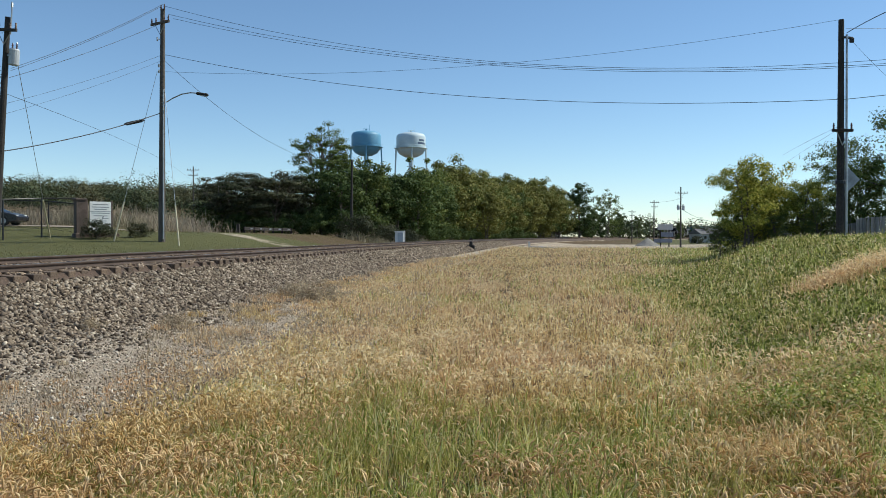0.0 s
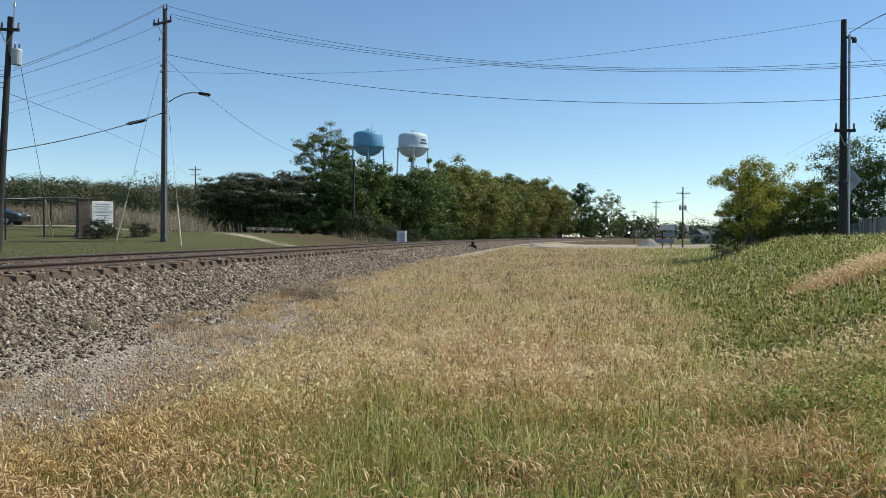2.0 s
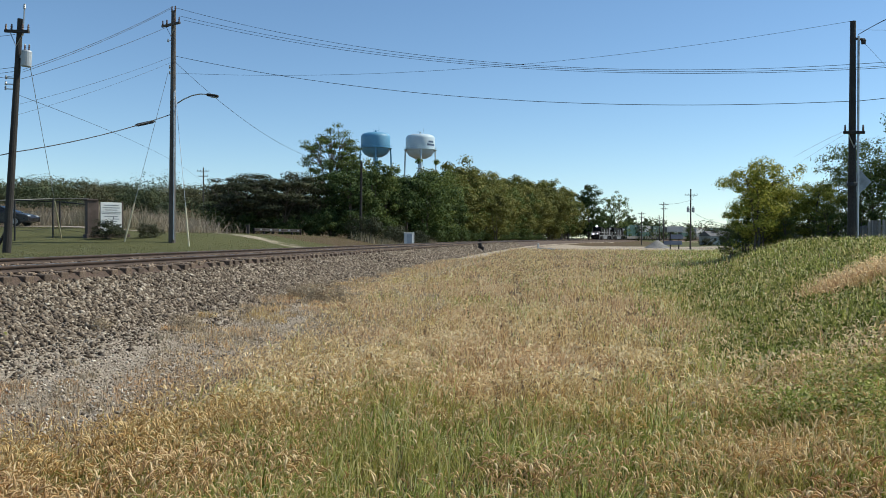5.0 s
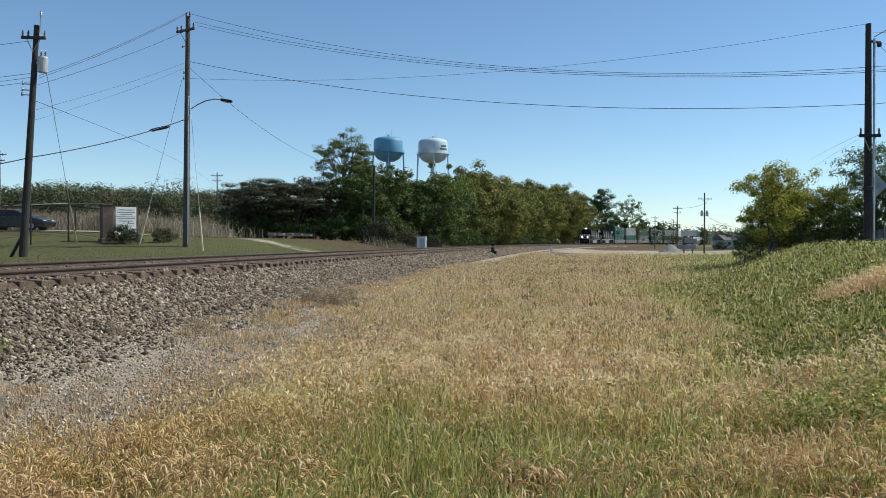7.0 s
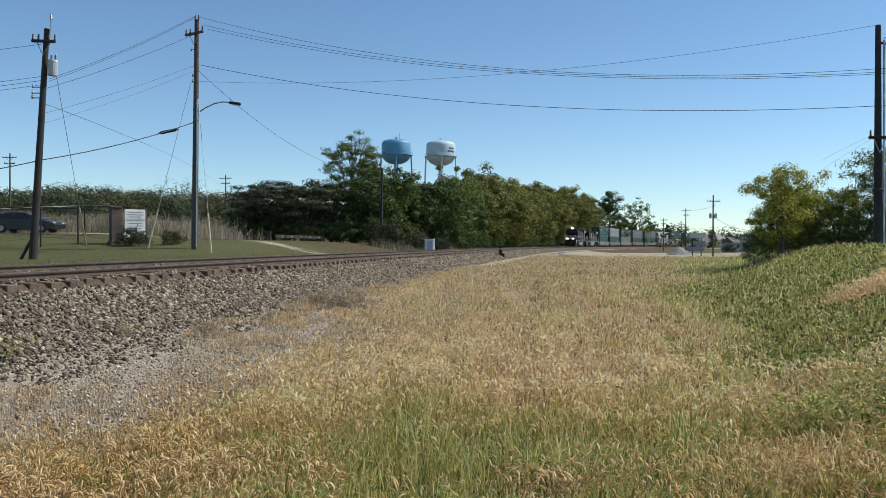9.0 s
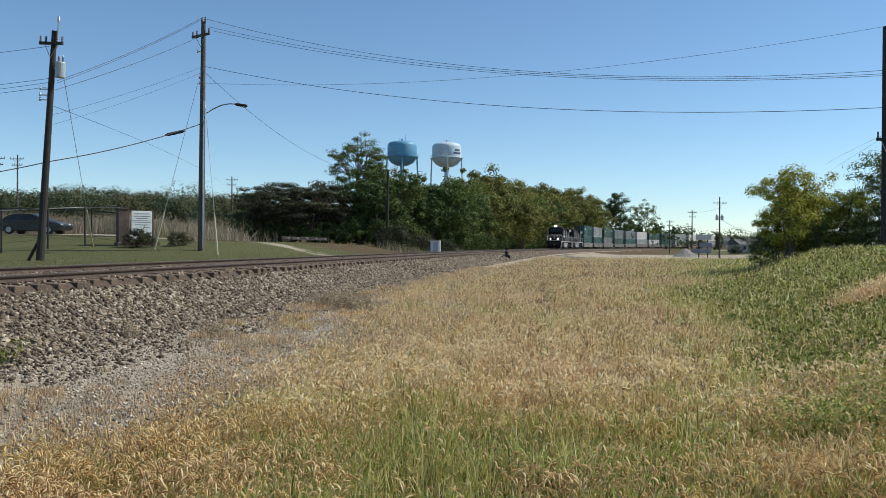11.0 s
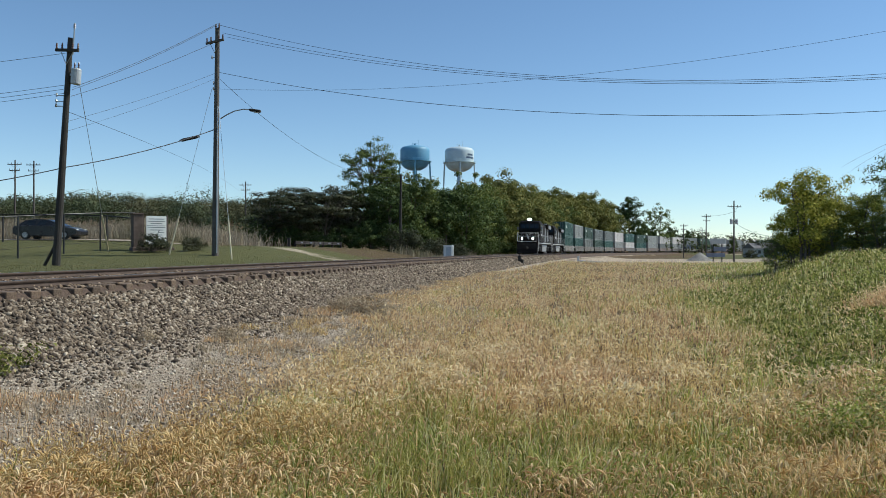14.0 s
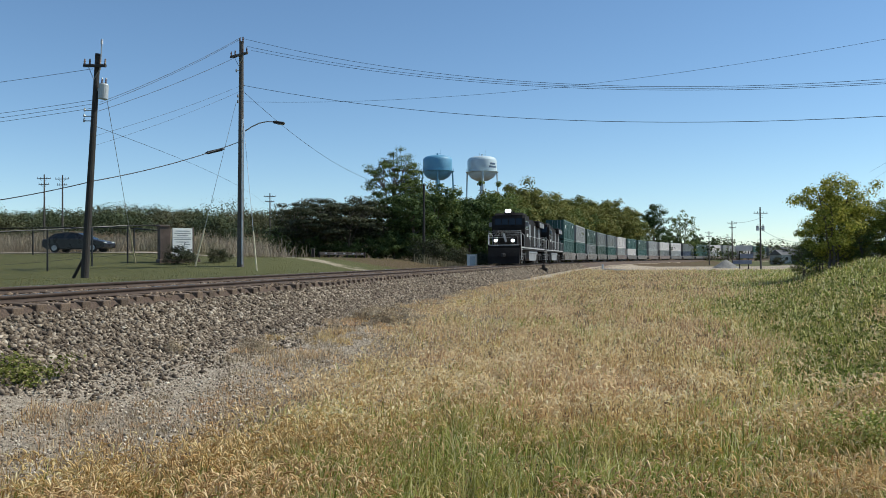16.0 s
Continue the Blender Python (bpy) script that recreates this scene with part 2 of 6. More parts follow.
M["sign_back"] = surface("bare_aluminium_sign_back", (0.30, 0.31, 0.32), (0.38, 0.39, 0.40), 0.5, 0.5, 3, 40, relief=0.05)
M["fence_wood"] = surface("grey_weathered_boards", (0.20, 0.185, 0.165), (0.36, 0.335, 0.30), 0.9, 0, 1.2, 30, relief=0.5, per_object=0.3)
M["white_paint"] = surface("white_painted_metal", (0.66, 0.66, 0.63), (0.76, 0.76, 0.73), 0.5, 0, 1.5, 30, stain=(0.48, 0.44, 0.38), stain_amount=0.4, relief=0.05)
M["loco_black"] = surface("black_loco_paint", (0.008, 0.006, 0.005), (0.018, 0.014, 0.012), 0.75, 0, 0.7, 20, stain=(0.045, 0.04, 0.035), stain_amount=0.5, relief=0.05)
M["loco_black"].node_tree.nodes["Principled BSDF"].inputs["Specular IOR Level"].default_value = 0.15
M["loco_under"] = surface("grimy_running_gear", (0.016, 0.015, 0.014), (0.045, 0.04, 0.036), 0.8, 0.2, 1.5, 20, relief=0.4)
M["loco_white"] = surface("white_loco_stripe", (0.42, 0.41, 0.39), (0.55, 0.54, 0.52), 0.5, 0, 1.0, 20, stain=(0.4, 0.38, 0.35), stain_amount=0.4, relief=0)
M["loco_grey"] = surface("sooty_grey_side", (0.20, 0.20, 0.20), (0.30, 0.30, 0.30), 0.5, 0.1, 0.8, 20, relief=0.05)
M["wheel"] = surface("wheel_steel", (0.10, 0.085, 0.075), (0.2, 0.18, 0.165), 0.5, 0.6, 2, 30, relief=0.2)
M["car_well"] = surface("dusty_brown_well_car", (0.15, 0.115, 0.10), (0.22, 0.18, 0.155), 0.75, 0, 0.8, 20, stain=(0.16, 0.11, 0.08), relief=0.1, per_object=0.3)
M["well_grey"] = surface("dusty_grey_well_car", (0.13, 0.118, 0.105), (0.20, 0.185, 0.165), 0.75, 0, 0.8, 20, stain=(0.22, 0.18, 0.15), relief=0.1, per_object=0.2)
for _n, _c in (("box_teal", (0.028, 0.075, 0.06)), ("box_grey", (0.15, 0.155, 0.145)), ("box_white", (0.52, 0.48, 0.45)), ("box_navy", (0.035, 0.045, 0.075)), ("box_dkgreen", (0.035, 0.062, 0.042)), ("box_silver", (0.25, 0.25, 0.235))):
    M[_n] = surface(_n + "_paint", _c, tuple(min(1, v * 1.25 + 0.01) for v in _c), 0.5, 0, 0.5, 15, stain=tuple(v * 0.7 + 0.02 for v in _c), stain_amount=0.4, relief=0.02)
M["lamp_glow"] = glow_mat("headlight_glow", (1.0, 0.95, 0.84), 60.0)
M["car_paint"] = surface("dark_car_paint", (0.014, 0.013, 0.014), (0.022, 0.021, 0.022), 0.3, 0.0, 2, 40, relief=0)
M["tyre"] = surface("tyre_rubber", (0.016, 0.016, 0.013), (0.03, 0.03, 0.03), 0.85, 0, 6, 40, relief=0.2)
M["glass"] = glass_dark("dark_window_glass")
M["brick"] = surface("far_brick_wall", (0.22, 0.12, 0.085), (0.32, 0.19, 0.14), 0.9, 0, 0.5, 12, relief=0.3)
M["siding"] = surface("pale_house_siding", (0.46, 0.46, 0.45), (0.58, 0.58, 0.56), 0.7, 0, 0.6, 12, relief=0.1)
M["roof"] = surface("grey_shingle_roof", (0.13, 0.125, 0.12), (0.22, 0.21, 0.20), 0.9, 0, 0.6, 12, relief=0.3)
M["sign_blue"] = surface("faded_blue_board", (0.17, 0.19, 0.25), (0.24, 0.26, 0.32), 0.5, 0, 1, 20, relief=0.05)
M["pile"] = surface("pale_crushed_stone_heap", (0.20, 0.185, 0.16), (0.34, 0.32, 0.29), 0.95, 0, 0.8, 12, relief=0.8)


# ---- geometry helpers ----
def thing(name, m, label, category, group="", kind=""):
    ob = new(name)
    ob.empty_display_size = 0.2
    ob.matrix_basis = m
    return tagged(ob, label, category, group, kind)


def finish(bm, name, material, smooth=False):
    me = bpy.data.meshes.new(name)
    bmesh.ops.recalc_face_normals(bm, faces=bm.faces)
    bm.to_mesh(me)
    bm.free()
    me.materials.append(material)
    if smooth:
        for p in me.polygons:
            p.use_smooth = True
    return me


def part(name, bm, material, parent=None, label="", smooth=False):
    ob = new(name, finish(bm, name, material, smooth))
    if parent:
        ob.parent = parent
    if label:
        ob["label"] = label
    return ob


def again(name, mesh, parent, m):
    """One more piece on a mesh that is there already."""
    ob = new(name, mesh)
    ob.parent = parent
    ob.matrix_basis = m
    return ob


def bm_new():
    return bmesh.new()


def box(bm, c, s, rot=None, bevel=0.0):
    r = bmesh.ops.create_cube(bm, size=1.0)
    vs = r["verts"]
    bmesh.ops.scale(bm, vec=s, verts=vs)
    if bevel:
        es = list({e for v in vs for e in v.link_edges})
        o = bmesh.ops.bevel(bm, geom=es, offset=bevel, segments=1, affect="EDGES")
        vs = o["verts"]
        vs = list({v for f in o["faces"] for v in f.verts} | {v for v in vs})
    if rot is not None:
        bmesh.ops.rotate(bm, cent=(0, 0, 0), matrix=rot, verts=vs)
    bmesh.ops.translate(bm, vec=c, verts=vs)
    return bm


def tube(bm, p0, p1, r0, r1=None, n=8, caps=True):
    p0, p1 = Vector(p0), Vector(p1)
    r1 = r0 if r1 is None else r1
    q = (p1 - p0).to_track_quat("Z", "Y").to_matrix()
    rings = []
    for p, r in ((p0, r0), (p1, r1)):
        rings.append([bm.verts.new(p + q @ Vector((r * math.cos(2 * math.pi * i / n), r * math.sin(2 * math.pi * i / n), 0))) for i in range(n)])
    for i in range(n):
        bm.faces.new((rings[0][i], rings[0][(i + 1) % n], rings[1][(i + 1) % n], rings[1][i]))
    if caps:
        bm.faces.new(rings[0][::-1])
        bm.faces.new(rings[1])
    return bm


def lathe(bm, profile, n=24, c=(0, 0, 0)):
    rings = []
    for r, z in profile:
        rings.append([bm.verts.new((c[0] + r * math.cos(2 * math.pi * i / n), c[1] + r * math.sin(2 * math.pi * i / n), c[2] + z)) for i in range(n)])
    for a, b in zip(rings, rings[1:]):
        for i in range(n):
            bm.faces.new((a[i], a[(i + 1) % n], b[(i + 1) % n], b[i]))
    bm.faces.new(rings[0][::-1])
    bm.faces.new(rings[-1])
    return bm


def prism(bm, outline, x0, x1):
    """An outline in (y, z) drawn out along x."""
    a = [bm.verts.new((x0, y, z)) for y, z in outline]
    b = [bm.verts.new((x1, y, z)) for y, z in outline]
    n = len(outline)
    for i in range(n):
        bm.faces.new((a[i], a[(i + 1) % n], b[(i + 1) % n], b[i]))
    bm.faces.new(a[::-1])
    bm.faces.new(b)
    return bm


def np_object(name, verts, faces, material, parent=None, per=None):
    """A mesh object from arrays; faces is a list of (n, k) arrays."""
    me = bpy.data.meshes.new(name)
    loops = np.concatenate([f.ravel() for f in faces]).astype(np.int32)
    sizes = np.concatenate([np.full(len(f), f.shape[1]) for f in faces]).astype(np.int32)
    starts = np.concatenate([[0], np.cumsum(sizes)[:-1]]).astype(np.int32)
    me.vertices.add(len(verts))
    me.vertices.foreach_set("co", np.ascontiguousarray(verts, dtype=np.float32).ravel())
    me.loops.add(len(loops))
    me.loops.foreach_set("vertex_index", loops)
    me.polygons.add(len(sizes))
    me.polygons.foreach_set("loop_start", starts)
    me.polygons.foreach_set("loop_total", sizes)
    me.update(calc_edges=True)
    me.validate()
    me.materials.append(material)
    ob = new(name, me)
    if parent:
        ob.parent = parent
    return ob


def smooth(a, b, x):
    t = np.clip((x - a) / (b - a), 0, 1)
    return t * t * (3 - 2 * t)


# ---- the line of the track ----
RAIL_Z = 1.14
_s = np.arange(-90.0, 1000.0, 1.0)
_e = np.clip(_s, 23.0, 430.0) - 23.0
_th = 0.11885 + 0.00022 * _e + 2.6975e-6 * _e ** 2
_tx, _ty = np.cumsum(np.sin(_th)), np.cumsum(np.cos(_th))
_i0 = int(np.searchsorted(_s, 0))
_tx, _ty = _tx - _tx[_i0] - 8.17, _ty - _ty[_i0] + 15.0


def track(s, d=0.0):
    """Place and heading at s metres along the line, d metres to its right."""
    x, y, h = np.interp(s, _s, _tx), np.interp(s, _s, _ty), np.interp(s, _s, _th)
    return x + d * np.cos(h), y - d * np.sin(h), h


def lateral(x, y):
    """Metres along the line and to the right of it."""
    x, y = np.atleast_1d(np.asarray(x, float)), np.atleast_1d(np.asarray(y, float))
    so, do = np.empty(len(x)), np.empty(len(x))
    for i in range(0, len(x), 20000):
        a, b = x[i:i + 20000, None], y[i:i + 20000, None]
        q = ((a - _tx[None, ::4]) ** 2 + (b - _ty[None, ::4]) ** 2).argmin(1) * 4
        h = _th[q]
        dx, dy = x[i:i + 20000] - _tx[q], y[i:i + 20000] - _ty[q]
        so[i:i + 20000] = _s[q] + dx * np.sin(h) + dy * np.cos(h)
        do[i:i + 20000] = dx * np.cos(h) - dy * np.sin(h)
    return so, do


def wave(x, y):
    return 0.5 * np.sin(0.9 * x + 0.4 * y) * np.sin(0.5 * y - 0.3 * x + 1.0) + 0.5 * np.sin(0.23 * x - 0.31 * y + 2.0)


def ground_z(x, y):
    x, y = np.asarray(x, float), np.asarray(y, float)
    sh = x.shape
    x, y = x.ravel(), y.ravel()
    s, d = lateral(x, y)
    right = 0.14 * smooth(6.5, 3.0, d) + 0.04 * wave(x, y) * smooth(3, 6, d)
    right = right + 1.42 * smooth(-0.1, 5.6, x - 0.3 * y) * (1 - 0.85 * smooth(52, 85, y))
    right = right - 0.5 * smooth(80, 190, y) * smooth(4, 12, d)
    left = 0.93 + 1.25 * (1 - 0.25 * smooth(-26, -17, x)) * smooth(34, 52, y) * smooth(-4, -12, d) + 0.3 * smooth(52, 63, y) * smooth(-21, -28, x) - 0.2 * smooth(64, 88, y) * smooth(-60, -30, x)
    left = left + 9.0 * smooth(75, 260, y) * smooth(-18, -90, x) + 6 * smooth(300, 500, y) * smooth(-20, -120, x)
    w = smooth(2.6, -3.2, d)
    far = smooth(500, 1500, np.hypot(x, y))
    return ((right * (1 - w) + left * w) * (1 - far) + far * 0.4).reshape(sh)


def gz(x, y):
    return float(ground_z(np.array([x]), np.array([y]))[0])


# ---- ground, one sheet ----
def build_ground():
    def graded(fine0, fine1, step, far):
        mid = np.arange(fine0, fine1 + step, step)
        out = np.concatenate([[fine1 + step * 1.35 ** k * 3 for k in range(1, 40)]])
        out = out[out < far]
        inn = np.concatenate([[fine0 - step * 1.35 ** k * 3 for k in range(1, 40)]])
        inn = inn[inn > -far]
        return np.concatenate([[-far], inn[::-1], mid, out, [far]])
    xs, ys = graded(-36, 36, 0.5, 3000.0), graded(0, 70, 0.5, 3000.0)
    ys = np.unique(np.concatenate([ys, np.arange(70, 300, 4.0)]))
    xs = np.unique(np.concatenate([xs, np.arange(36, 110, 3.0), np.arange(-110, -36, 3.0)]))
    X, Y = np.meshgrid(xs, ys)
    Z = ground_z(X, Y)
    v = np.stack([X.ravel(), Y.ravel(), Z.ravel()], 1)
    nx, ny = len(xs), len(ys)
    a = (np.arange(ny - 1)[:, None] * nx + np.arange(nx - 1)[None]).ravel()
    ob = np_object("ground", v, [np.stack([a, a + 1, a + nx + 1, a + nx], 1)], M["ground"])
    g, r = cover(v[:, 0], v[:, 1])
    col = np.zeros((len(v), 4), np.float32)
    col[:, 0], col[:, 1], col[:, 3] = r, g, 1
    at = ob.data.attributes.new("cover", "FLOAT_COLOR", "POINT")
    at.data.foreach_set("color", col.ravel())
    for p in ob.data.polygons:
        p.use_smooth = True
    tagged(ob, "straw, green sod and dusty gravel on uneven ground", "ground", kind="structure")


def tan_patch(x, y):
    """The straw-coloured patch on the rise."""
    return np.exp(-(((x - 7.65) / 1.0) ** 2 + ((y - 15.0) / 1.2) ** 2) ** 1.5)


def cover(x, y):
    """How green and how gravelly the ground is, 0 to 1."""
    s, d = lateral(x, y)
    n = wave(x * 1.3, y * 1.1)
    gravel = smooth(7.3, 5.3, d + 0.45 * n + 2.0 * smooth(-4, 14, s)) * smooth(-2.5, 0, d)
    green = smooth(0.05, 0.22, (x - 0.5) / np.maximum(y, 3.0) - 0.10 + 0.05 * n) * smooth(5, 9, y)
    green = np.maximum(green, smooth(8.0, 6.6, y + 0.9 * n) * smooth(-3.0, -1.2, x + n) * 0.95)
    tan1 = tan_patch(x, y)
    tan2 = np.exp(-(((x - 0.42 * y) / 1.7) ** 2 + ((y - 7.8) / 0.9) ** 2))
    green = green * (1 - np.clip(1.3 * tan1, 0, 1)) * (1 - 0.8 * np.clip(tan2, 0, 1))
    green = np.where(d < -1.5, 1 - 0.7 * smooth(55, 62, y), green)
    for ax, ay, bx, by, w in ((-18, 54.5, -12.5, 53.2, 1.3), (-12.5, 53.2, -9.0, 50.5, 1.2)):
        t = np.clip(((x - ax) * (bx - ax) + (y - ay) * (by - ay)) / ((bx - ax) ** 2 + (by - ay) ** 2), 0, 1)
        gravel = np.maximum(gravel, 0.54 * smooth(w * 2.0, w * 0.4, np.hypot(x - ax - t * (bx - ax), y - ay - t * (by - ay)) + 0.3 * n))
    # the dusty yard past the field
    gravel = np.maximum(gravel, (0.66 + 0.12 * wave(0.2 * x, 0.12 * y)) * smooth(113, 121, y) * smooth(3, 6, d) * smooth(235, 205, y) * smooth(60, 40, d))
    return np.clip(green, 0, 1), np.clip(gravel, 0, 1)


# ---- track: bed, stones, ties, rails ----
def sweep(name, profile, s0, s1, step, material, parent=None, close=False):
    ss = np.arange(s0, s1 + step, step)
    k = len(profile)
    V = np.empty((len(ss), k, 3))
    for j, (d, z) in enumerate(profile):
        x, y, _ = track(ss, d)
        V[:, j] = np.stack([x, y, np.full(len(ss), z)], 1)
    kk = k if close else k - 1
    i = (np.arange(len(ss) - 1)[:, None] * k)
    j = np.arange(kk)[None]
    a, b = (i + j).ravel(), (i + (j + 1) % k).ravel()
    return np_object(name, V.reshape(-1, 3), [np.stack([a, a + k, b + k, b], 1)], material, parent)


TILT = 0.07


def zt(d, z):
    return z - d / 0.75 * TILT * 0.5


def build_track():
    top = RAIL_Z - 0.115
    bed = sweep("ballast_bed", [(-4.2, 0.72), (-2.0, zt(-2, top - 0.10)), (-1.3, zt(-1.3, top - 0.03)), (1.24, zt(1.24, top - 0.03)), (1.36, zt(1.36, top - 0.13)), (3.05, 0.1), (3.5, 0.02)], -80, 620, 2.0, M["ballast_bed"])
    tagged(bed, "brown-grey crushed stone embankment under the rails", "ballast", kind="structure")
    tr = thing("railway_track", pose(0, 0, 0), "single track of rusty rails on weathered timber ties", "railway track", kind="structure")
    for dd in (-0.755, 0.755):
        z = zt(dd, RAIL_Z)
        pr = [(-0.035, 0), (-0.037, -0.035), (-0.009, -0.05), (-0.009, -0.095), (-0.07, -0.106), (-0.07, -0.118), (0.07, -0.118), (0.07, -0.106), (0.009, -0.095), (0.009, -0.05), (0.037, -0.035), (0.035, 0)]
        sweep("rail", [(dd + a, z + b) for a, b in pr], -80, 620, 1.0, M["rail"], tr, close=True)
        sweep("rail_head_wear", [(dd - 0.03, z + 0.003), (dd + 0.03, z + 0.003)], -80, 620, 1.0, M["rail_top"], tr)
    bm = box(bm_new(), (0, 0, 0), (2.72, 0.23, 0.18), bevel=0.012)
    tie = finish(bm, "tie", M["tie"])
    rng = np.random.default_rng(5)
    rest = bm_new()
    for k in range(900):
        s = -30 + k * 0.53
        x, y, h = track(s)
        m = pose(x + rng.normal(0, 0.03), y, top - 0.09 + rng.normal(0, 0.008), 0, math.degrees(math.atan(TILT / 1.5)), -math.degrees(h) + rng.normal(0, 0.9))
        if k < 290:
            again("tie", tie, tr, m)
        else:
            n0 = len(rest.verts)
            c = [m @ Vector((a * 1.31, b * 0.115, e * 0.09)) for a in (-1, 1) for b in (-1, 1) for e in (-1, 1)]
            vs = [rest.verts.new(p) for p in c]
            for f in ((0, 1, 3, 2), (4, 6, 7, 5), (0, 4, 5, 1), (2, 3, 7, 6), (1, 5, 7, 3)):
                rest.faces.new([vs[q] for q in f])
    tagged(part("far_ties", rest, M["tie"], tr), kind="stuff")
    # stones
    rng = np.random.default_rng(9)
    def stones(n, s0, s1, r0, r1, d0, d1, lift=0.0):
        s, d = rng.uniform(s0, s1, n), rng.uniform(d0, d1, n)
        x, y, _ = track(s, d)
        z = np.where(d > 1.3, np.interp(d, [1.36, 3.05, 3.5], [zt(1.36, top - 0.14), 0.1, 0.1]), zt(0, top - 0.03) - d / 0.75 * TILT * 0.5)
        z = np.maximum(z, np.where(d > 2.9, ground_z(x, y), -9)) + lift
        r = rng.uniform(r0, r1, n)
        z = z + r * rng.uniform(-0.2, 0.7, n)
        return x, y, z, r
    groups = (
        ("ballast_stones", "stone", "loose grey and brown crushed stones on the embankment", [stones(44000, -6, 22, 0.020, 0.058, 1.38, 3.2), stones(20000, 22, 60, 0.035, 0.080, 1.38, 3.2), stones(9000, 60, 130, 0.07, 0.11, 1.38, 3.2), stones(7000, -6, 30, 0.012, 0.042, 3.0, 4.4)]),
        ("tie_crib_stones", "stone_rust", "rust-brown crushed stones packed between the ties", [stones(30000, -8, 75, 0.025, 0.05, -1.9, 1.24, 0.0)]),
        ("gravel_pebbles", "pebble", "pale small gravel scattered beside the embankment", [stones(20000, -9, 8, 0.005, 0.022, 3.2, 7.6), stones(12000, 4, 40, 0.010, 0.030, 3.1, 5.6)]))
    for name, mat, lab, sets in groups:
        x, y, z, r = (np.concatenate(q) for q in zip(*sets))
        v, f = broken(x, y, z, r, rng)
        tagged(np_object(name, v, [f], M[mat]), lab, "ballast", kind="stuff")


def broken(x, y, z, r, rng):
    """Angular stones of radius r, turned at random. Vertices and faces."""
    n = len(x)
    base = np.array([[1, 0, 0], [-1, 0, 0], [0, 1, 0], [0, -1, 0], [0, 0, 1], [0, 0, -1.0]])
    tri = np.array([[0, 2, 4], [2, 1, 4], [1, 3, 4], [3, 0, 4], [2, 0, 5], [1, 2, 5], [3, 1, 5], [0, 3, 5]])
    v = base[None] * rng.uniform(0.6, 1.25, (n, 6, 1)) + rng.normal(0, 0.22, (n, 6, 3))
    v = v * np.stack([r * 1.15, r, r * rng.uniform(0.55, 0.95, n)], 1)[:, None]
    a, b = rng.uniform(0, 6.28, n), rng.normal(0, 0.6, n)
    ca, sa, cb, sb = np.cos(a)[:, None], np.sin(a)[:, None], np.cos(b)[:, None], np.sin(b)[:, None]
    X, Y, Z = v[..., 0], v[..., 1], v[..., 2]
    Y, Z = Y * cb - Z * sb, Y * sb + Z * cb
    X, Y = X * ca - Y * sa, X * sa + Y * ca
    v = np.stack([X + x[:, None], Y + y[:, None], Z + z[:, None]], 2).reshape(-1, 3)
    f = (tri[None] + 6 * np.arange(n)[:, None, None]).reshape(-1, 3)
    return v, f


# ---- grass ----
def blades(x, y, z, h, w, rng, bend=0.35, lean=(0.0, 0.0)):
    """Bent blades: two steps each. Vertices and faces."""
    n = len(x)
    a = rng.uniform(0, 2 * np.pi, n)
    fx, fy = np.cos(a) * w / 2, np.sin(a) * w / 2
    b = rng.uniform(0, 2 * np.pi, n)
    k = np.abs(rng.normal(0, bend, n)) * h
    lx, ly = np.cos(b) * k + lean[0] * h, np.sin(b) * k + lean[1] * h
    mz, tz = z + h * 0.62, z + h * np.sqrt(np.clip(1 - (k / h) ** 2 * 0.5, 0.25, 1))
    p = np.empty((n, 5, 3))
    p[:, 0] = np.stack([x - fx, y - fy, z - 0.02], 1)
    p[:, 1] = np.stack([x + fx, y + fy, z - 0.02], 1)
    p[:, 2] = np.stack([x + fx * 0.8 + lx * 0.35, y + fy * 0.8 + ly * 0.35, mz], 1)
    p[:, 3] = np.stack([x - fx * 0.8 + lx * 0.35, y - fy * 0.8 + ly * 0.35, mz], 1)
    p[:, 4] = np.stack([x + lx, y + ly, tz], 1)
    i = 5 * np.arange(n)[:, None]
    return p, i + np.array([[0, 1, 2, 3]]), i + np.array([[3, 2, 4]])


def heads(x, y, z, size, rng, fat=0.13):
    """Arching seed heads: three-sided curved spindles."""
    n = len(x)
    a = rng.uniform(0, 2 * np.pi, n)
    arch = rng.uniform(0.2, 1.0, n)
    pts = []
    for t, rr in ((0.0, 0.35), (0.35, 1.0), (0.7, 0.8), (1.0, 0.1)):
        out = size * (t * 0.25 + arch * t * t * 0.75)
        up = size * (t - arch * 0.75 * t * t)
        cx, cy, cz = x + np.cos(a) * out, y + np.sin(a) * out, z + up
        for k in range(3):
            q = 2.1 * k + 0.5
            r = size * fat * rr
            pts.append(np.stack([cx - np.sin(a) * np.cos(q) * r, cy + np.cos(a) * np.cos(q) * r, cz + np.sin(q) * r], 1))
    p = np.stack(pts, 1)
    i = 12 * np.arange(n)[:, None]
    f = []
    for s in range(3):
        for k in range(3):
            f.append(i + np.array([[3 * s + k, 3 * s + (k + 1) % 3, 3 * s + 3 + (k + 1) % 3, 3 * s + 3 + k]]))
    return p, np.concatenate(f)


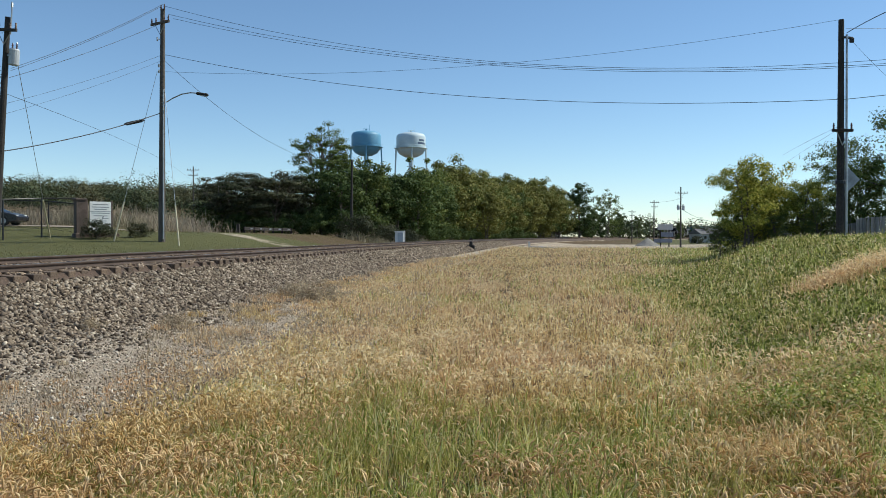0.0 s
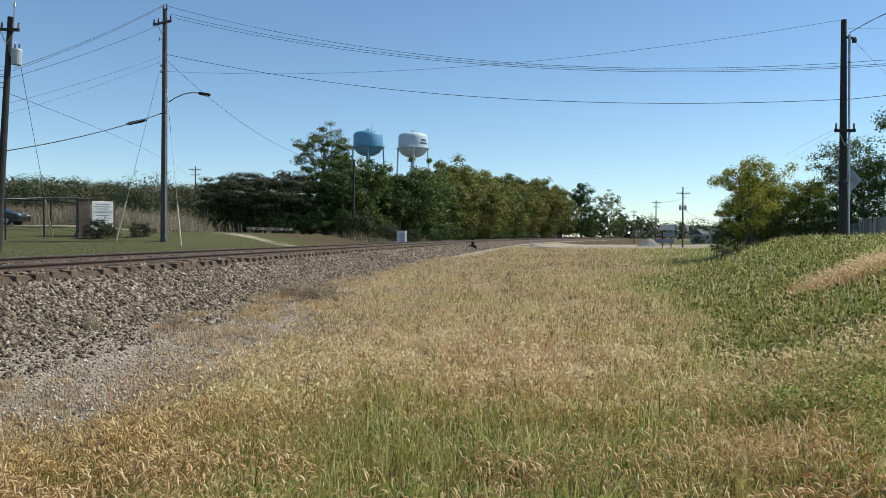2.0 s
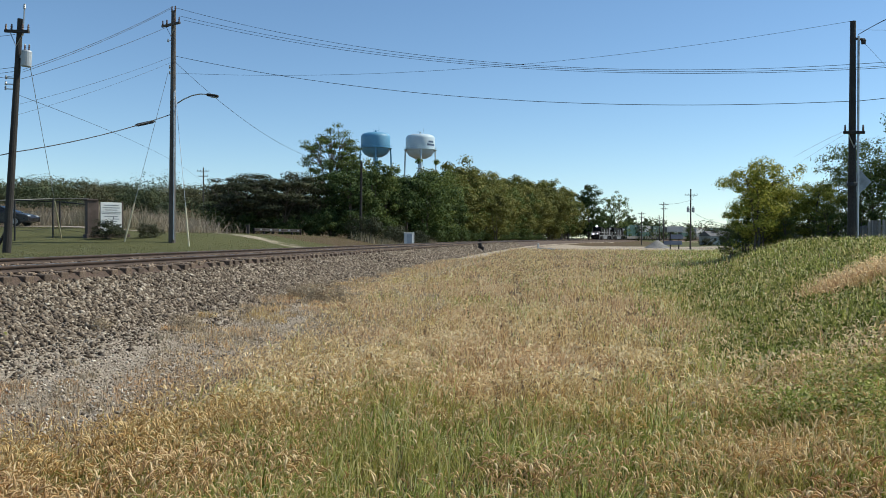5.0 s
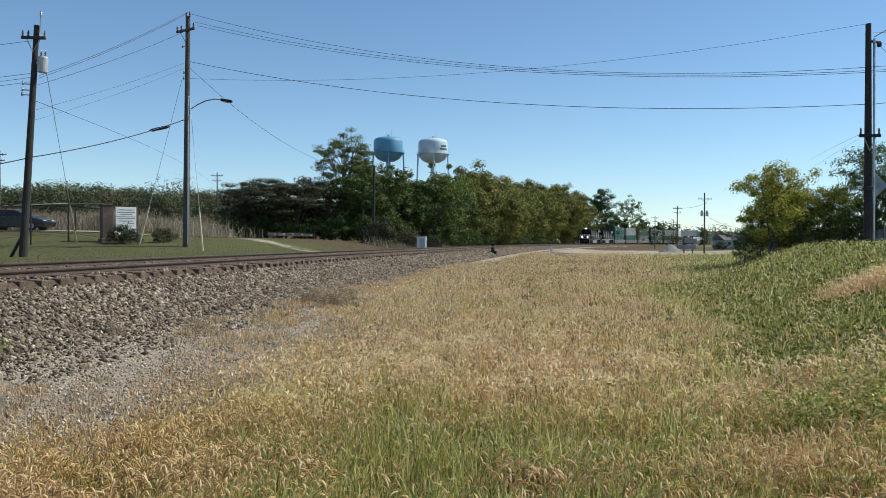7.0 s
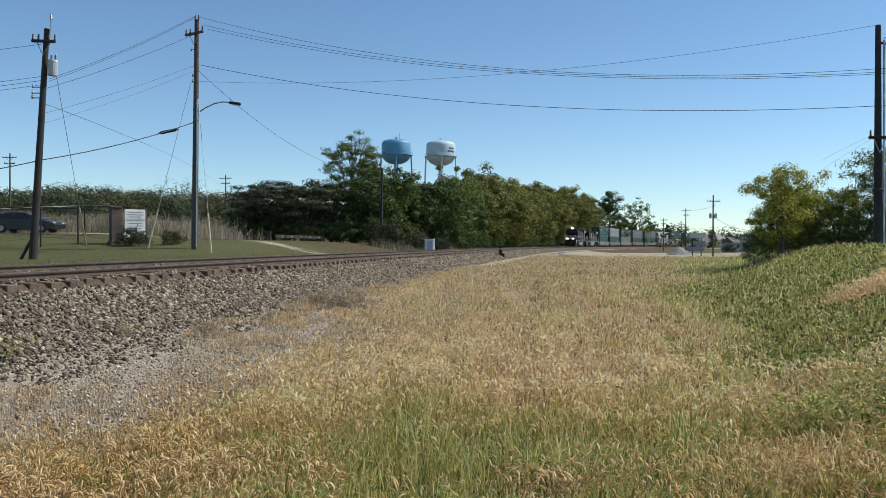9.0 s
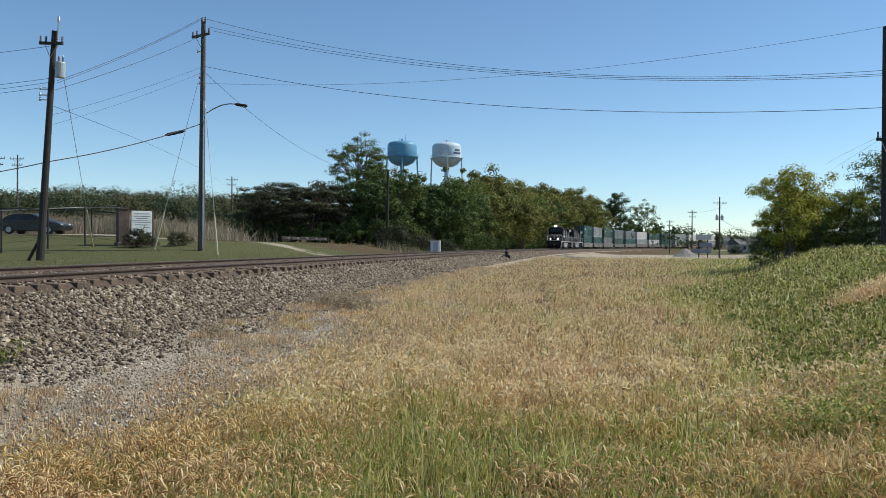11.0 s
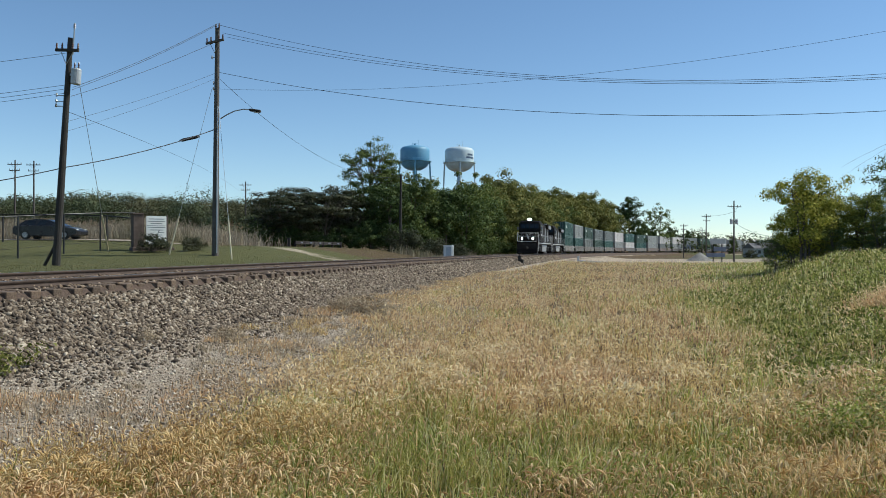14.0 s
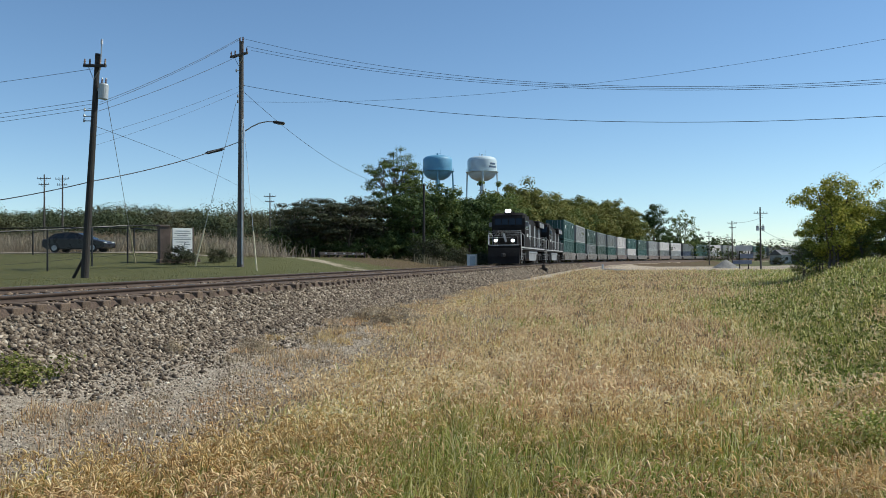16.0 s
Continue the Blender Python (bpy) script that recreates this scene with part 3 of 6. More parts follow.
def flecks(x, y, z, size, rng, wide=0.15):
    """Seed heads farther off: small slender diamonds that lean all ways."""
    n = len(x)
    u = np.stack([rng.normal(0, 1, n), rng.normal(0, 1, n), np.abs(rng.normal(0, 0.8, n))], 1)
    u /= np.linalg.norm(u, axis=1)[:, None]
    w = np.cross(u, rng.normal(0, 1, (n, 3)))
    w /= np.linalg.norm(w, axis=1)[:, None]
    c = np.stack([x, y, z], 1)
    L = size[:, None]
    p = np.stack([c - u * L * 0.5, c + w * L * wide, c + u * L * 0.5, c - w * L * wide], 1)
    return p, 4 * np.arange(n)[:, None] + np.array([[0, 1, 2, 3]])


def arched(x, y, z, size, rng, wide=0.11):
    """Nodding seed heads some way off: narrow curved strips that droop at the tip."""
    n = len(x)
    a = rng.uniform(0, 2 * np.pi, n)
    arch = rng.uniform(0.3, 1.1, n)
    b = a + np.pi / 2 + rng.uniform(-0.9, 0.9, n)
    pts = []
    for t, rr in ((0.0, 0.5), (0.5, 1.0), (1.0, 0.35)):
        out, up = size * (t * 0.3 + arch * t * t * 0.6), size * (t - arch * 0.8 * t * t)
        for k in (-1, 1):
            r = k * size * wide * rr
            pts.append(np.stack([x + np.cos(a) * out + np.cos(b) * r, y + np.sin(a) * out + np.sin(b) * r, z + up + 0.6 * r], 1))
    p = np.stack(pts, 1)
    i = 6 * np.arange(n)[:, None]
    return p, np.concatenate([i + np.array([[0, 1, 3, 2]]), i + np.array([[2, 3, 5, 4]])])


def scatter(n, y0, y1, rng, keep):
    """Places that thin out evenly with the distance, kept by a chance."""
    y = y0 * (y1 / y0) ** rng.uniform(0, 1, n)
    x = rng.uniform(-0.70, 0.60, n) * y + rng.uniform(-0.6, 0.6, n)
    k = rng.uniform(0, 1, n) < keep(x, y)
    return x[k], y[k]


_LATTICE = np.random.default_rng(2).uniform(0, 1, (256, 256))


def value_noise(x, y):
    i, j = np.floor(x).astype(int), np.floor(y).astype(int)
    u, v = x - i, y - j
    u, v = u * u * (3 - 2 * u), v * v * (3 - 2 * v)
    g = lambda a, b: _LATTICE[a % 256, b % 256]
    return (g(i, j) * (1 - u) + g(i + 1, j) * u) * (1 - v) + (g(i, j + 1) * (1 - u) + g(i + 1, j + 1) * u) * v


def clumpy(x, y, f=1.0):
    """Uneven tufts, 0 to 1, in steps of about a third of a metre over f and larger."""
    a = 0.5 * value_noise(3.0 * f * x, 2.0 * f * y) + 0.3 * value_noise(7.3 * f * x + 9, 5.1 * f * y) + 0.2 * value_noise(0.9 * f * x + 31, 0.7 * f * y + 7)
    return np.clip((a - 0.25) * 2.0, 0, 1)


def join(lists):
    """Joins (verts, faces...) groups with one vertex count a piece."""
    vs, q, t, o = [], [], [], 0
    for p, *fs in lists:
        for f in fs:
            (q if f.shape[1] == 4 else t).append(f + o)
        vs.append(p.reshape(-1, 3))
        o += p.shape[0] * p.shape[1]
    out = [np.concatenate(g) for g in (q, t) if g]
    return np.concatenate(vs), out


def build_field():
    rng = np.random.default_rng(21)
    def masks(x, y):
        g, r = cover(x, y)
        s, d = lateral(x, y)
        return g, r, (d > 3.3)
    def width(y):
        return 0.0058 * np.maximum(1, y / 6.0) ** 0.78
    def bare(r):
        return 1 - smooth(0.1, 0.75, r)
    def kd(x, y):
        g, r, ok = masks(x, y)
        return ok * (1 - 0.84 * g) * bare(r) * (0.08 + 0.92 * clumpy(x, y)) * (x < 0.42 * y + 8)
    x, y = scatter(330000, 3.2, 120, rng, kd)
    h = rng.uniform(0.10, 0.36, len(x)) * (0.35 + 0.9 * clumpy(x, y, 0.8))
    dry = [blades(x, y, ground_z(x, y), h, width(y) * rng.uniform(0.5, 1.4, len(x)), rng, 0.8, (0.08, 0.0))]
    def kg(x, y):
        g, r, ok = masks(x, y)
        spots = 0.4 * smooth(0.55, 0.8, value_noise(0.55 * x + 3, 0.3 * y)) + 0.3 * smooth(0.6, 0.85, value_noise(1.7 * x + 13, 0.8 * y + 4))
        return ok * np.clip(0.05 + spots * smooth(45, 12, y) + 0.95 * g + 0.3 * smooth(8.0, 5.8, y + 1.2 * wave(x, y)), 0, 1) * bare(r) * (0.3 + 0.7 * clumpy(x, y, 0.7))
    x, y = scatter(290000, 3.2, 120, rng, kg)
    h = rng.uniform(0.12, 0.36, len(x)) * (0.35 + 0.95 * clumpy(x, y, 0.9))
    green = [blades(x, y, ground_z(x, y), h, width(y) * 1.55 * rng.uniform(0.5, 1.5, len(x)), rng, 0.95, (0.06, 0.0))]
    def kh(x, y):
        g, r, ok = masks(x, y)
        return ok * (1 - g * (0.5 + 0.32 * smooth(6, 9, y))) * bare(r) * (1 - 0.6 * smooth(1.5, 3.5, x - 0.3 * y) * (1 - tan_patch(x, y))) * (0.06 + 0.94 * clumpy(x, y, 0.6)) * (x < 0.42 * y + 8)
    x, y = scatter(400000, 3.2, 120, rng, kh)
    z = ground_z(x, y) + rng.uniform(0.12, 0.36, len(x)) * (0.4 + 0.85 * clumpy(x, y, 0.8))
    size = 0.066 * rng.uniform(0.5, 1.35, len(x)) * np.maximum(1, y / 16) ** 0.5
    edge = y * rng.uniform(0.85, 1.15, len(x))
    near, mid = edge < 7.0, (edge >= 7.0) & (edge < 24)
    far = edge >= 24
    seed = [heads(x[near], y[near], z[near], size[near], rng, 0.095), arched(x[mid], y[mid], z[mid], size[mid], rng), flecks(x[far], y[far], z[far], size[far], rng)]
    x, y = rng.normal(7.55, 0.75, 16000), rng.normal(15.0, 0.75, 16000)
    k = rng.uniform(0, 1, 16000) < tan_patch(x, y) * (0.3 + 0.7 * clumpy(x, y))
    x, y = x[k], y[k]
    dry.append(blades(x, y, ground_z(x, y), rng.uniform(0.1, 0.34, len(x)), 0.011, rng, 0.9))
    seed.append(arched(x[::2], y[::2], ground_z(x[::2], y[::2]) + rng.uniform(0.12, 0.36, len(x[::2])), 0.066 * rng.uniform(0.6, 1.3, len(x[::2])), rng))
    # flattened pale straw
    x, y = rng.normal(2.15, 0.3, 420), rng.normal(5.15, 0.2, 420)
    seed.append(blades(x, y, ground_z(x, y) + 0.05, rng.uniform(0.15, 0.34, 420), 0.009, rng, 1.0))
    for name, parts_, mat, lab in (("dry_grass", dry, "dry", "dense golden dry grass blades in the field"), ("green_grass", green, "green", "green grass and low weeds on the field and rise"), ("foxtail_heads", seed, "head", "pale arching foxtail seed heads above the grass")):
        v, f = join(parts_)
        tagged(np_object(name, v, f, M[mat]), lab, "grass", kind="stuff")
    # broad-leaved weeds on the rise
    x, y = scatter(210000, 7.5, 46, rng, lambda x, y: smooth(0.45, 0.9, cover(x, y)[0]) * (lateral(x, y)[1] > 4) * smooth(-0.6, 0.6, x - 0.22 * y) * (0.2 + 0.8 * clumpy(x, y, 0.7)) * smooth(60, 8, y))
    v, f = join([flecks(x, y, ground_z(x, y) + rng.uniform(0.02, 0.27, len(x)) * (0.4 + 0.8 * clumpy(x, y, 0.9)), (0.032 + 0.0022 * y) * rng.uniform(0.6, 1.4, len(x)), rng, 0.32)])
    tagged(np_object("broadleaf_weeds", v, f, M["broad"]), "low broad-leaved green weeds on the rise", "weeds", kind="stuff")
    # tufts on the gravel strip
    n = 2600
    s, d = rng.uniform(-13, 40, n), rng.uniform(3.3, 7.0, n)
    x, y, _ = track(s, d)
    k = (cover(x, y)[1] > 0.3) & (rng.uniform(0, 1, n) < smooth(3.2, 5.6, d + 1.8 * smooth(-4, 14, s)) * (0.25 + 0.75 * clumpy(x, y, 0.4)))
    tx, ty, tr = x[k], y[k], 0.06 + 0.5 * rng.uniform(0, 1, k.sum()) ** 2.2
    for name, mat, share, lab in (("gravel_weeds", "weed", 0.55, "thin grey dried weeds on the dusty gravel strip"), ("gravel_grass", "dry", 0.45, "short straw-coloured grass tufts on the dusty gravel strip")):
        q = rng.uniform(0, 1, len(tx)) < share
        m = 70
        a, r = rng.uniform(0, 6.28, (q.sum(), m)), np.sqrt(rng.uniform(0, 1, (q.sum(), m))) * tr[q][:, None]
        x, y = (tx[q][:, None] + r * np.cos(a)).ravel(), (ty[q][:, None] + r * np.sin(a)).ravel()
        h = np.repeat(np.minimum(tr[q], 0.24), m) * rng.uniform(0.1, 0.7, len(x)) + 0.02
        v, f = join([blades(x, y, ground_z(x, y), h, 0.005 + 0.0004 * y, rng, 1.3)])
        tagged(np_object(name, v, f, M[mat]), lab, "weeds", kind="stuff")
    # lawn past the track
    n = 60000
    s, d = rng.uniform(-8, 70, n), -rng.uniform(2.6, 30, n)
    x, y, _ = track(s, d)
    k = cover(x, y)[1] < 0.3
    x, y = x[k], y[k]
    a = blades(x, y, ground_z(x, y), rng.uniform(0.02, 0.045, len(x)), 0.025, rng, 1.0)
    v, f = join([a])
    tagged(np_object("lawn_grass", v, f, M["lawn"]), "short mown lawn with worn straw-coloured patches", "lawn", kind="stuff")
    # tall reeds behind the drive, and weeds along the foot of the wood
    n = 105000
    x = rng.uniform(-75, -12, n)
    y = rng.uniform(60, 100, n)
    k = rng.uniform(0, 1, n) < smooth(-16, -30, x + 0.15 * (y - 60)) * (0.35 + 0.65 * clumpy(x, y, 0.12))
    x, y = x[k], y[k]
    r1 = blades(x, y, ground_z(x, y), rng.uniform(0.5, 2.2, len(x)) * (0.5 + 0.65 * clumpy(x, y, 0.15)), 0.035, rng, 0.8)
    s, d = rng.uniform(60, 190, 9000), -rng.uniform(3.2, 9, 9000)
    x, y, _ = track(s, d)
    r2 = blades(x, y, ground_z(x, y), rng.uniform(0.2, 1.0, 9000) * smooth(3, 8, -d) + 0.12, 0.08, rng, 0.4)
    v, f = join([r1, r2])
    tagged(np_object("tall_reeds", v, f, M["reed"]), "tall pale dry reeds and weeds behind the gravel drive", "reeds", kind="stuff")


# ---- trees ----
def unit(a):
    return a / np.maximum(np.linalg.norm(a, axis=1), 1e-9)[:, None]


def crown_mesh(rng, tips, spread, n, size, flat=0.7, even=0.5):
    """Leaves on uneven clumps round the branch ends, most of them facing outwards and up. Vertices and faces."""
    T = np.array(tips, float)
    k = rng.integers(0, len(T), n)
    rad = spread * rng.uniform(0.6, 1.4, len(T))
    q = unit(rng.normal(0, 1, (n, 3)))
    c = T[k] + q * (rng.uniform(0, 1, (n, 1)) ** 0.45) * rad[k][:, None] * np.array([1.35, 1.35, 1.35 * flat])
    nn = unit(q * np.array([1, 1, 1 / max(flat, 0.4)]) + 0.45 * unit(T[k] - T.mean(0)) + np.array([0, 0, 0.35]) + even * rng.normal(0, 1, (n, 3)))
    u = unit(np.cross(nn, rng.normal(0, 1, (n, 3))))
    w = np.cross(nn, u)
    L = size * rng.uniform(0.55, 1.45, (n, 1))
    p = np.stack([c - u * L * 0.5, c + w * L * 0.32, c + u * L * 0.5, c - w * L * 0.32], 1)
    p[:, 1] += nn * L * 0.1
    p[:, 3] += nn * L * 0.1
    return p.reshape(-1, 3), 4 * np.arange(n)[:, None] + np.array([[0, 1, 2, 3]])


def tree(name, m, seed, height, radius, leaves, leaf, material, label, category="tree", r0=0.16, limbs=11, spread=0.55, stems=1, low=0.25, sub=3, flat=0.7):
    """A tapered trunk, limbs that fork, and leaves in clumps round their ends."""
    rng = np.random.default_rng(seed)
    root = thing(name, m, label, category)
    bm = bm_new()
    tips = []
    for st in range(stems):
        off = rng.normal(0, 0.25 * radius if stems > 1 else 0.02, 2)
        p = Vector((off[0] * 0.3, off[1] * 0.3, -0.15))
        steps = 5
        for k in range(steps):
            q = Vector((off[0] * (k + 1) / steps + rng.normal(0, 0.04 * height / steps), off[1] * (k + 1) / steps + rng.normal(0, 0.04 * height / steps), height * 0.88 * (k + 1) / steps))
            tube(bm, p, q, r0 * (1 - 0.8 * k / steps) / stems ** 0.5, r0 * (1 - 0.8 * (k + 1) / steps) / stems ** 0.5, 6, caps=False)
            p = q
        tips.append(tuple(p))
        for k in range(limbs // stems):
            f = low + (0.92 - low) * (k + rng.uniform(0, 1)) / max(1, limbs // stems)
            base = Vector((off[0] * f, off[1] * f, height * 0.88 * f))
            a = k * 2.4 + rng.uniform(-0.5, 0.5) + st
            reach = radius * (0.55 + 0.45 * math.sin(math.pi * min(1, 0.2 + f * 0.85))) * rng.uniform(0.6, 1.15)
            rise = height * rng.uniform(0.06, 0.2)
            midp = base + Vector((math.cos(a) * reach * 0.55, math.sin(a) * reach * 0.55, rise * 0.6))
            end = base + Vector((math.cos(a) * reach, math.sin(a) * reach, rise))
            rr = r0 * 0.35 * (1 - 0.6 * f)
            tube(bm, base, midp, rr, rr * 0.6, 5, caps=False)
            tube(bm, midp, end, rr * 0.6, rr * 0.2, 4, caps=False)
            tips += [tuple(midp), tuple(end)]
            for j in range(sub):
                e2 = midp.lerp(end, rng.uniform(0.2, 1.0)) + Vector(rng.normal(0, 0.22 * radius, 3)) + Vector((0, 0, 0.1 * radius))
                tube(bm, midp, e2, rr * 0.35, rr * 0.1, 3, caps=False)
                tips.append(tuple(e2))
    part("trunk", bm, M["bark"], root)
    v, f = crown_mesh(rng, tips, spread, leaves, leaf, flat)
    v[:, 2] = np.maximum(v[:, 2], 0.03)
    np_object("crown", v, [f], material, root)
    return root


def vase_tree(name, m, seed, height, radius, base, clumps, spread, leaves, leaf, material, label, category="tree", r0=0.16, stems=4, flat=0.45, fan=0.5):
    """Several stems that fan out from the foot and carry a wide crown of flat pads with gaps between them."""
    rng = np.random.default_rng(seed)
    root = thing(name, m, label, category)
    bm = bm_new()
    lines = []
    for st in range(stems):
        a = 6.28 * st / stems + rng.uniform(-0.4, 0.4)
        out = radius * fan * rng.uniform(0.6, 1.1)
        line = [Vector((math.cos(a) * out * t ** 1.4 + rng.normal(0, 0.05), math.sin(a) * out * t ** 1.4 + rng.normal(0, 0.05), height * 0.78 * t - 0.15)) for t in (0, 0.2, 0.4, 0.6, 0.8, 1.0)]
        for k, (p, q) in enumerate(zip(line, line[1:])):
            tube(bm, p, q, r0 * (1 - 0.16 * k), r0 * (1 - 0.16 * (k + 1)), 6, caps=False)
        lines.append(line)
    tips = []
    zc, zr = height * (base + 1) / 2, height * (1 - base) / 2
    for k in range(clumps):
        d = Vector(rng.normal(0, 1, 3)).normalized() * rng.uniform(0.35, 1.0) ** 0.6
        c = Vector((d.x * radius, d.y * radius, zc + d.z * zr))
        line = min(lines, key=lambda q: min((p.xy - c.xy).length for p in q[2:]))
        j = min((p for p in line if p.z < c.z - 0.05 * height), key=lambda p: (p - c).length, default=line[1])
        e = j.lerp(c, 0.55) + Vector((0, 0, 0.12 * (c - j).length))
        tube(bm, j, e, r0 * 0.3, r0 * 0.2, 5, caps=False)
        tube(bm, e, c, r0 * 0.2, r0 * 0.08, 4, caps=False)
        tips.append(tuple(c))
    part("trunk", bm, M["bark"], root)
    v, f = crown_mesh(rng, tips, spread, leaves, leaf, flat, 0.4)
    v[:, 2] = np.maximum(v[:, 2], 0.03)
    np_object("crown", v, [f], material, root)
    return root


def place(ob, x, y, size=1.0, turn=0.0, tall=1.0, dz=-0.05):
    m = Matrix.Translation((x, y, gz(x, y) + dz)) @ Matrix.Rotation(turn, 4, "Z") @ Matrix.Diagonal((size, size, size * tall, 1))
    return copy_thing(ob, m)


def build_trees():
    rng = np.random.default_rng(77)
    def spot(x, y):
        return Matrix.Translation((x, y, gz(x, y) - 0.05))
    # the tall airy one that stands above the wood
    vase_tree("locust_tree", spot(-14.2, 96.0), 3, 13.3, 3.5, 0.40, 130, 0.52, 16500, 0.165, M["leaf_mid"], "tall airy grey-green tree above the wood", r0=0.17, flat=0.5, fan=0.45)
    vase_tree("locust_tree", spot(-11.6, 99.0), 13, 10.0, 2.3, 0.4, 30, 0.55, 4600, 0.19, M["leaf_mid"], "slender airy tree above the wood", r0=0.12, stems=3)
    kinds = [
        tree("wood_tree", spot(-13, 90), 31, 7.6, 2.8, 6400, 0.25, M["leaf_dark"], "dense dark green tree at the edge of the wood", limbs=20, low=0.06, stems=3, spread=0.55, sub=2),
        tree("wood_tree", spot(-6.5, 103), 32, 8.2, 2.9, 6400, 0.25, M["leaf_mid"], "dense green tree at the edge of the wood", limbs=20, low=0.06, stems=3, spread=0.55, sub=2),
        tree("wood_tree", spot(8.0, 150), 33, 9.6, 3.3, 6800, 0.30, M["leaf_turn"], "olive tree turning brown in the wood", limbs=20, low=0.08, stems=3, spread=0.66, sub=2)]
    # along the line, from the near corner to the far end
    for k in range(54):
        s = 70 + 4.1 * k + rng.uniform(-1.5, 1.5)
        d = -(6.5 + rng.uniform(0, 2.5) + (3.5 if s < 84 else 0))
        x, y, _ = track(s, d)
        kind = kinds[int(rng.choice(3, p=[0.45, 0.5, 0.05]))] if s < 118 else kinds[int(rng.choice(3, p=[0.05, 0.25, 0.7]))]
        place(kind, x, y, rng.uniform(0.88, 1.06) * (1.0 if s < 84 else 1.15 if s < 125 else 1.27 + 0.0036 * (s - 130)), rng.uniform(0, 6.28), rng.uniform(0.9, 1.12))
    for k in range(38):
        s = 84 + 5.2 * k + rng.uniform(-2, 2)
        x, y, _ = track(s, -(rng.uniform(12, 18) if s < 125 else rng.uniform(9.5, 12.5)))
        place(kinds[int(rng.integers(0, 3))] if s < 120 else kinds[2], x, y, (rng.uniform(0.9, 1.1) if s < 125 else rng.uniform(0.96, 1.08) * (1.2 + 0.0040 * (s - 130))), rng.uniform(0, 6.28), rng.uniform(0.9, 1.1))
    # the dark spreading shrubs at the near left corner of the wood
    shrub = vase_tree("wood_shrub", spot(-21, 86), 41, 6.3, 3.3, 0.22, 52, 0.72, 8500, 0.2, M["leaf_plum"], "dark spreading shrub with flat layered foliage beside the wood", "shrub", r0=0.1, stems=5, flat=0.3, fan=0.75)
    for x, y, q in ((-23.6, 88, 0.9), (-18.0, 87, 1.0), (-15.6, 90, 0.95), (-22.3, 92, 1.03), (-19, 94, 1.06), (-16, 97, 1.08)):
        place(shrub, x, y, q * rng.uniform(1.06, 1.14), rng.uniform(0, 6.28))
    brush = tree("underbrush", spot(-12.5, 84.6), 42, 2.3, 1.35, 2600, 0.16, M["leaf_dark"], "low dark brush along the foot of the wood", "shrub", r0=0.04, limbs=16, low=0.05, stems=3, spread=0.34, sub=2)
    for k in range(48):
        x, y, _ = track(72 + 3.4 * k + rng.uniform(-1, 1), -(5.0 + rng.uniform(0, 1.2) + (4.0 if k < 5 else 0)))
        place(brush, x, y, rng.uniform(0.7, 1.15), rng.uniform(0, 6.28))
    for k in range(13):
        place(brush, -25.0 + 1.3 * k + rng.uniform(-0.4, 0.4), 85.4 + rng.uniform(-1, 1.2), rng.uniform(0.75, 1.1), rng.uniform(0, 6.28))
    # taller trees past the end of the wood
    tall = tree("oak_tree", spot(52.0, 312), 51, 22.0, 5.4, 10000, 0.5, M["leaf_dark"], "rounded dark green tree past the wood", r0=0.4, limbs=24, low=0.05, spread=1.15, stems=2, sub=2)
    tree("bare_topped_tree", spot(69.0, 345), 52, 19.5, 6.0, 5600, 0.45, M["leaf_mid"], "thinning brownish tree past the wood", r0=0.4, limbs=22, low=0.06, spread=0.95, stems=2)
    for x, y, q in ((60, 330, 0.6), (80, 370, 0.55), (42, 300, 0.62), (36, 285, 0.6), (93, 392, 0.5), (56, 318, 0.45), (65, 338, 0.5), (73, 350, 0.42), (78, 362, 0.45), (86, 378, 0.4), (100, 400, 0.42), (108, 402, 0.36), (117, 405, 0.42), (127, 410, 0.36), (138, 410, 0.4)):
        place(tall, x, y, q, rng.uniform(0, 6.28))
    # the yellowing trees on the rise
    yel = tree("mulberry_tree", spot(17.9, 48), 61, 5.1, 1.9, 17000, 0.115, M["leaf_yellow"], "bushy tree with yellow-green leaves beside the fence", r0=0.14, limbs=26, low=0.05, spread=0.37, stems=3, sub=3)
    place(yel, 21.2, 48.6, 0.84, 2.0, 0.82)
    place(yel, 19.4, 50.2, 0.9, 4.0, 0.9)
    dk = tree("hedge_tree", spot(24.6, 49.5), 62, 6.0, 2.6, 9000, 0.125, M["leaf_mid"], "dense green tree behind the wooden fence", r0=0.15, limbs=26, low=0.04, spread=0.40, stems=3, sub=3)
    for x, y, q in ((18.2, 51, 0.5), (17.0, 50, 0.34), (19.3, 47.6, 0.36), (21.4, 46.6, 0.38), (22.8, 46.0, 0.42), (20.5, 52.5, 0.6), (22.6, 51.5, 0.62), (24.4, 47.6, 0.8), (26.8, 46.8, 1.22), (29.6, 47.2, 1.4), (25.8, 43.8, 0.62), (28.4, 43.2, 1.0)):
        place(dk, x, y, q, rng.uniform(0, 6.28))
    bush = tree("shrub", spot(-18.45, 43.9), 71, 1.0, 0.72, 4600, 0.065, M["leaf_plum"], "clipped dark shrub beside the sign", "shrub", r0=0.03, limbs=16, low=0.05, spread=0.17, stems=3)
    place(bush, -16.75, 45.2, 0.78, 1.0)
    for x, y, q in ((-8.1, 79, 2.3), (-3.2, 83.5, 1.5), (-5.6, 84, 1.9)):
        place(bush, x, y, q, rng.uniform(0, 6.28))
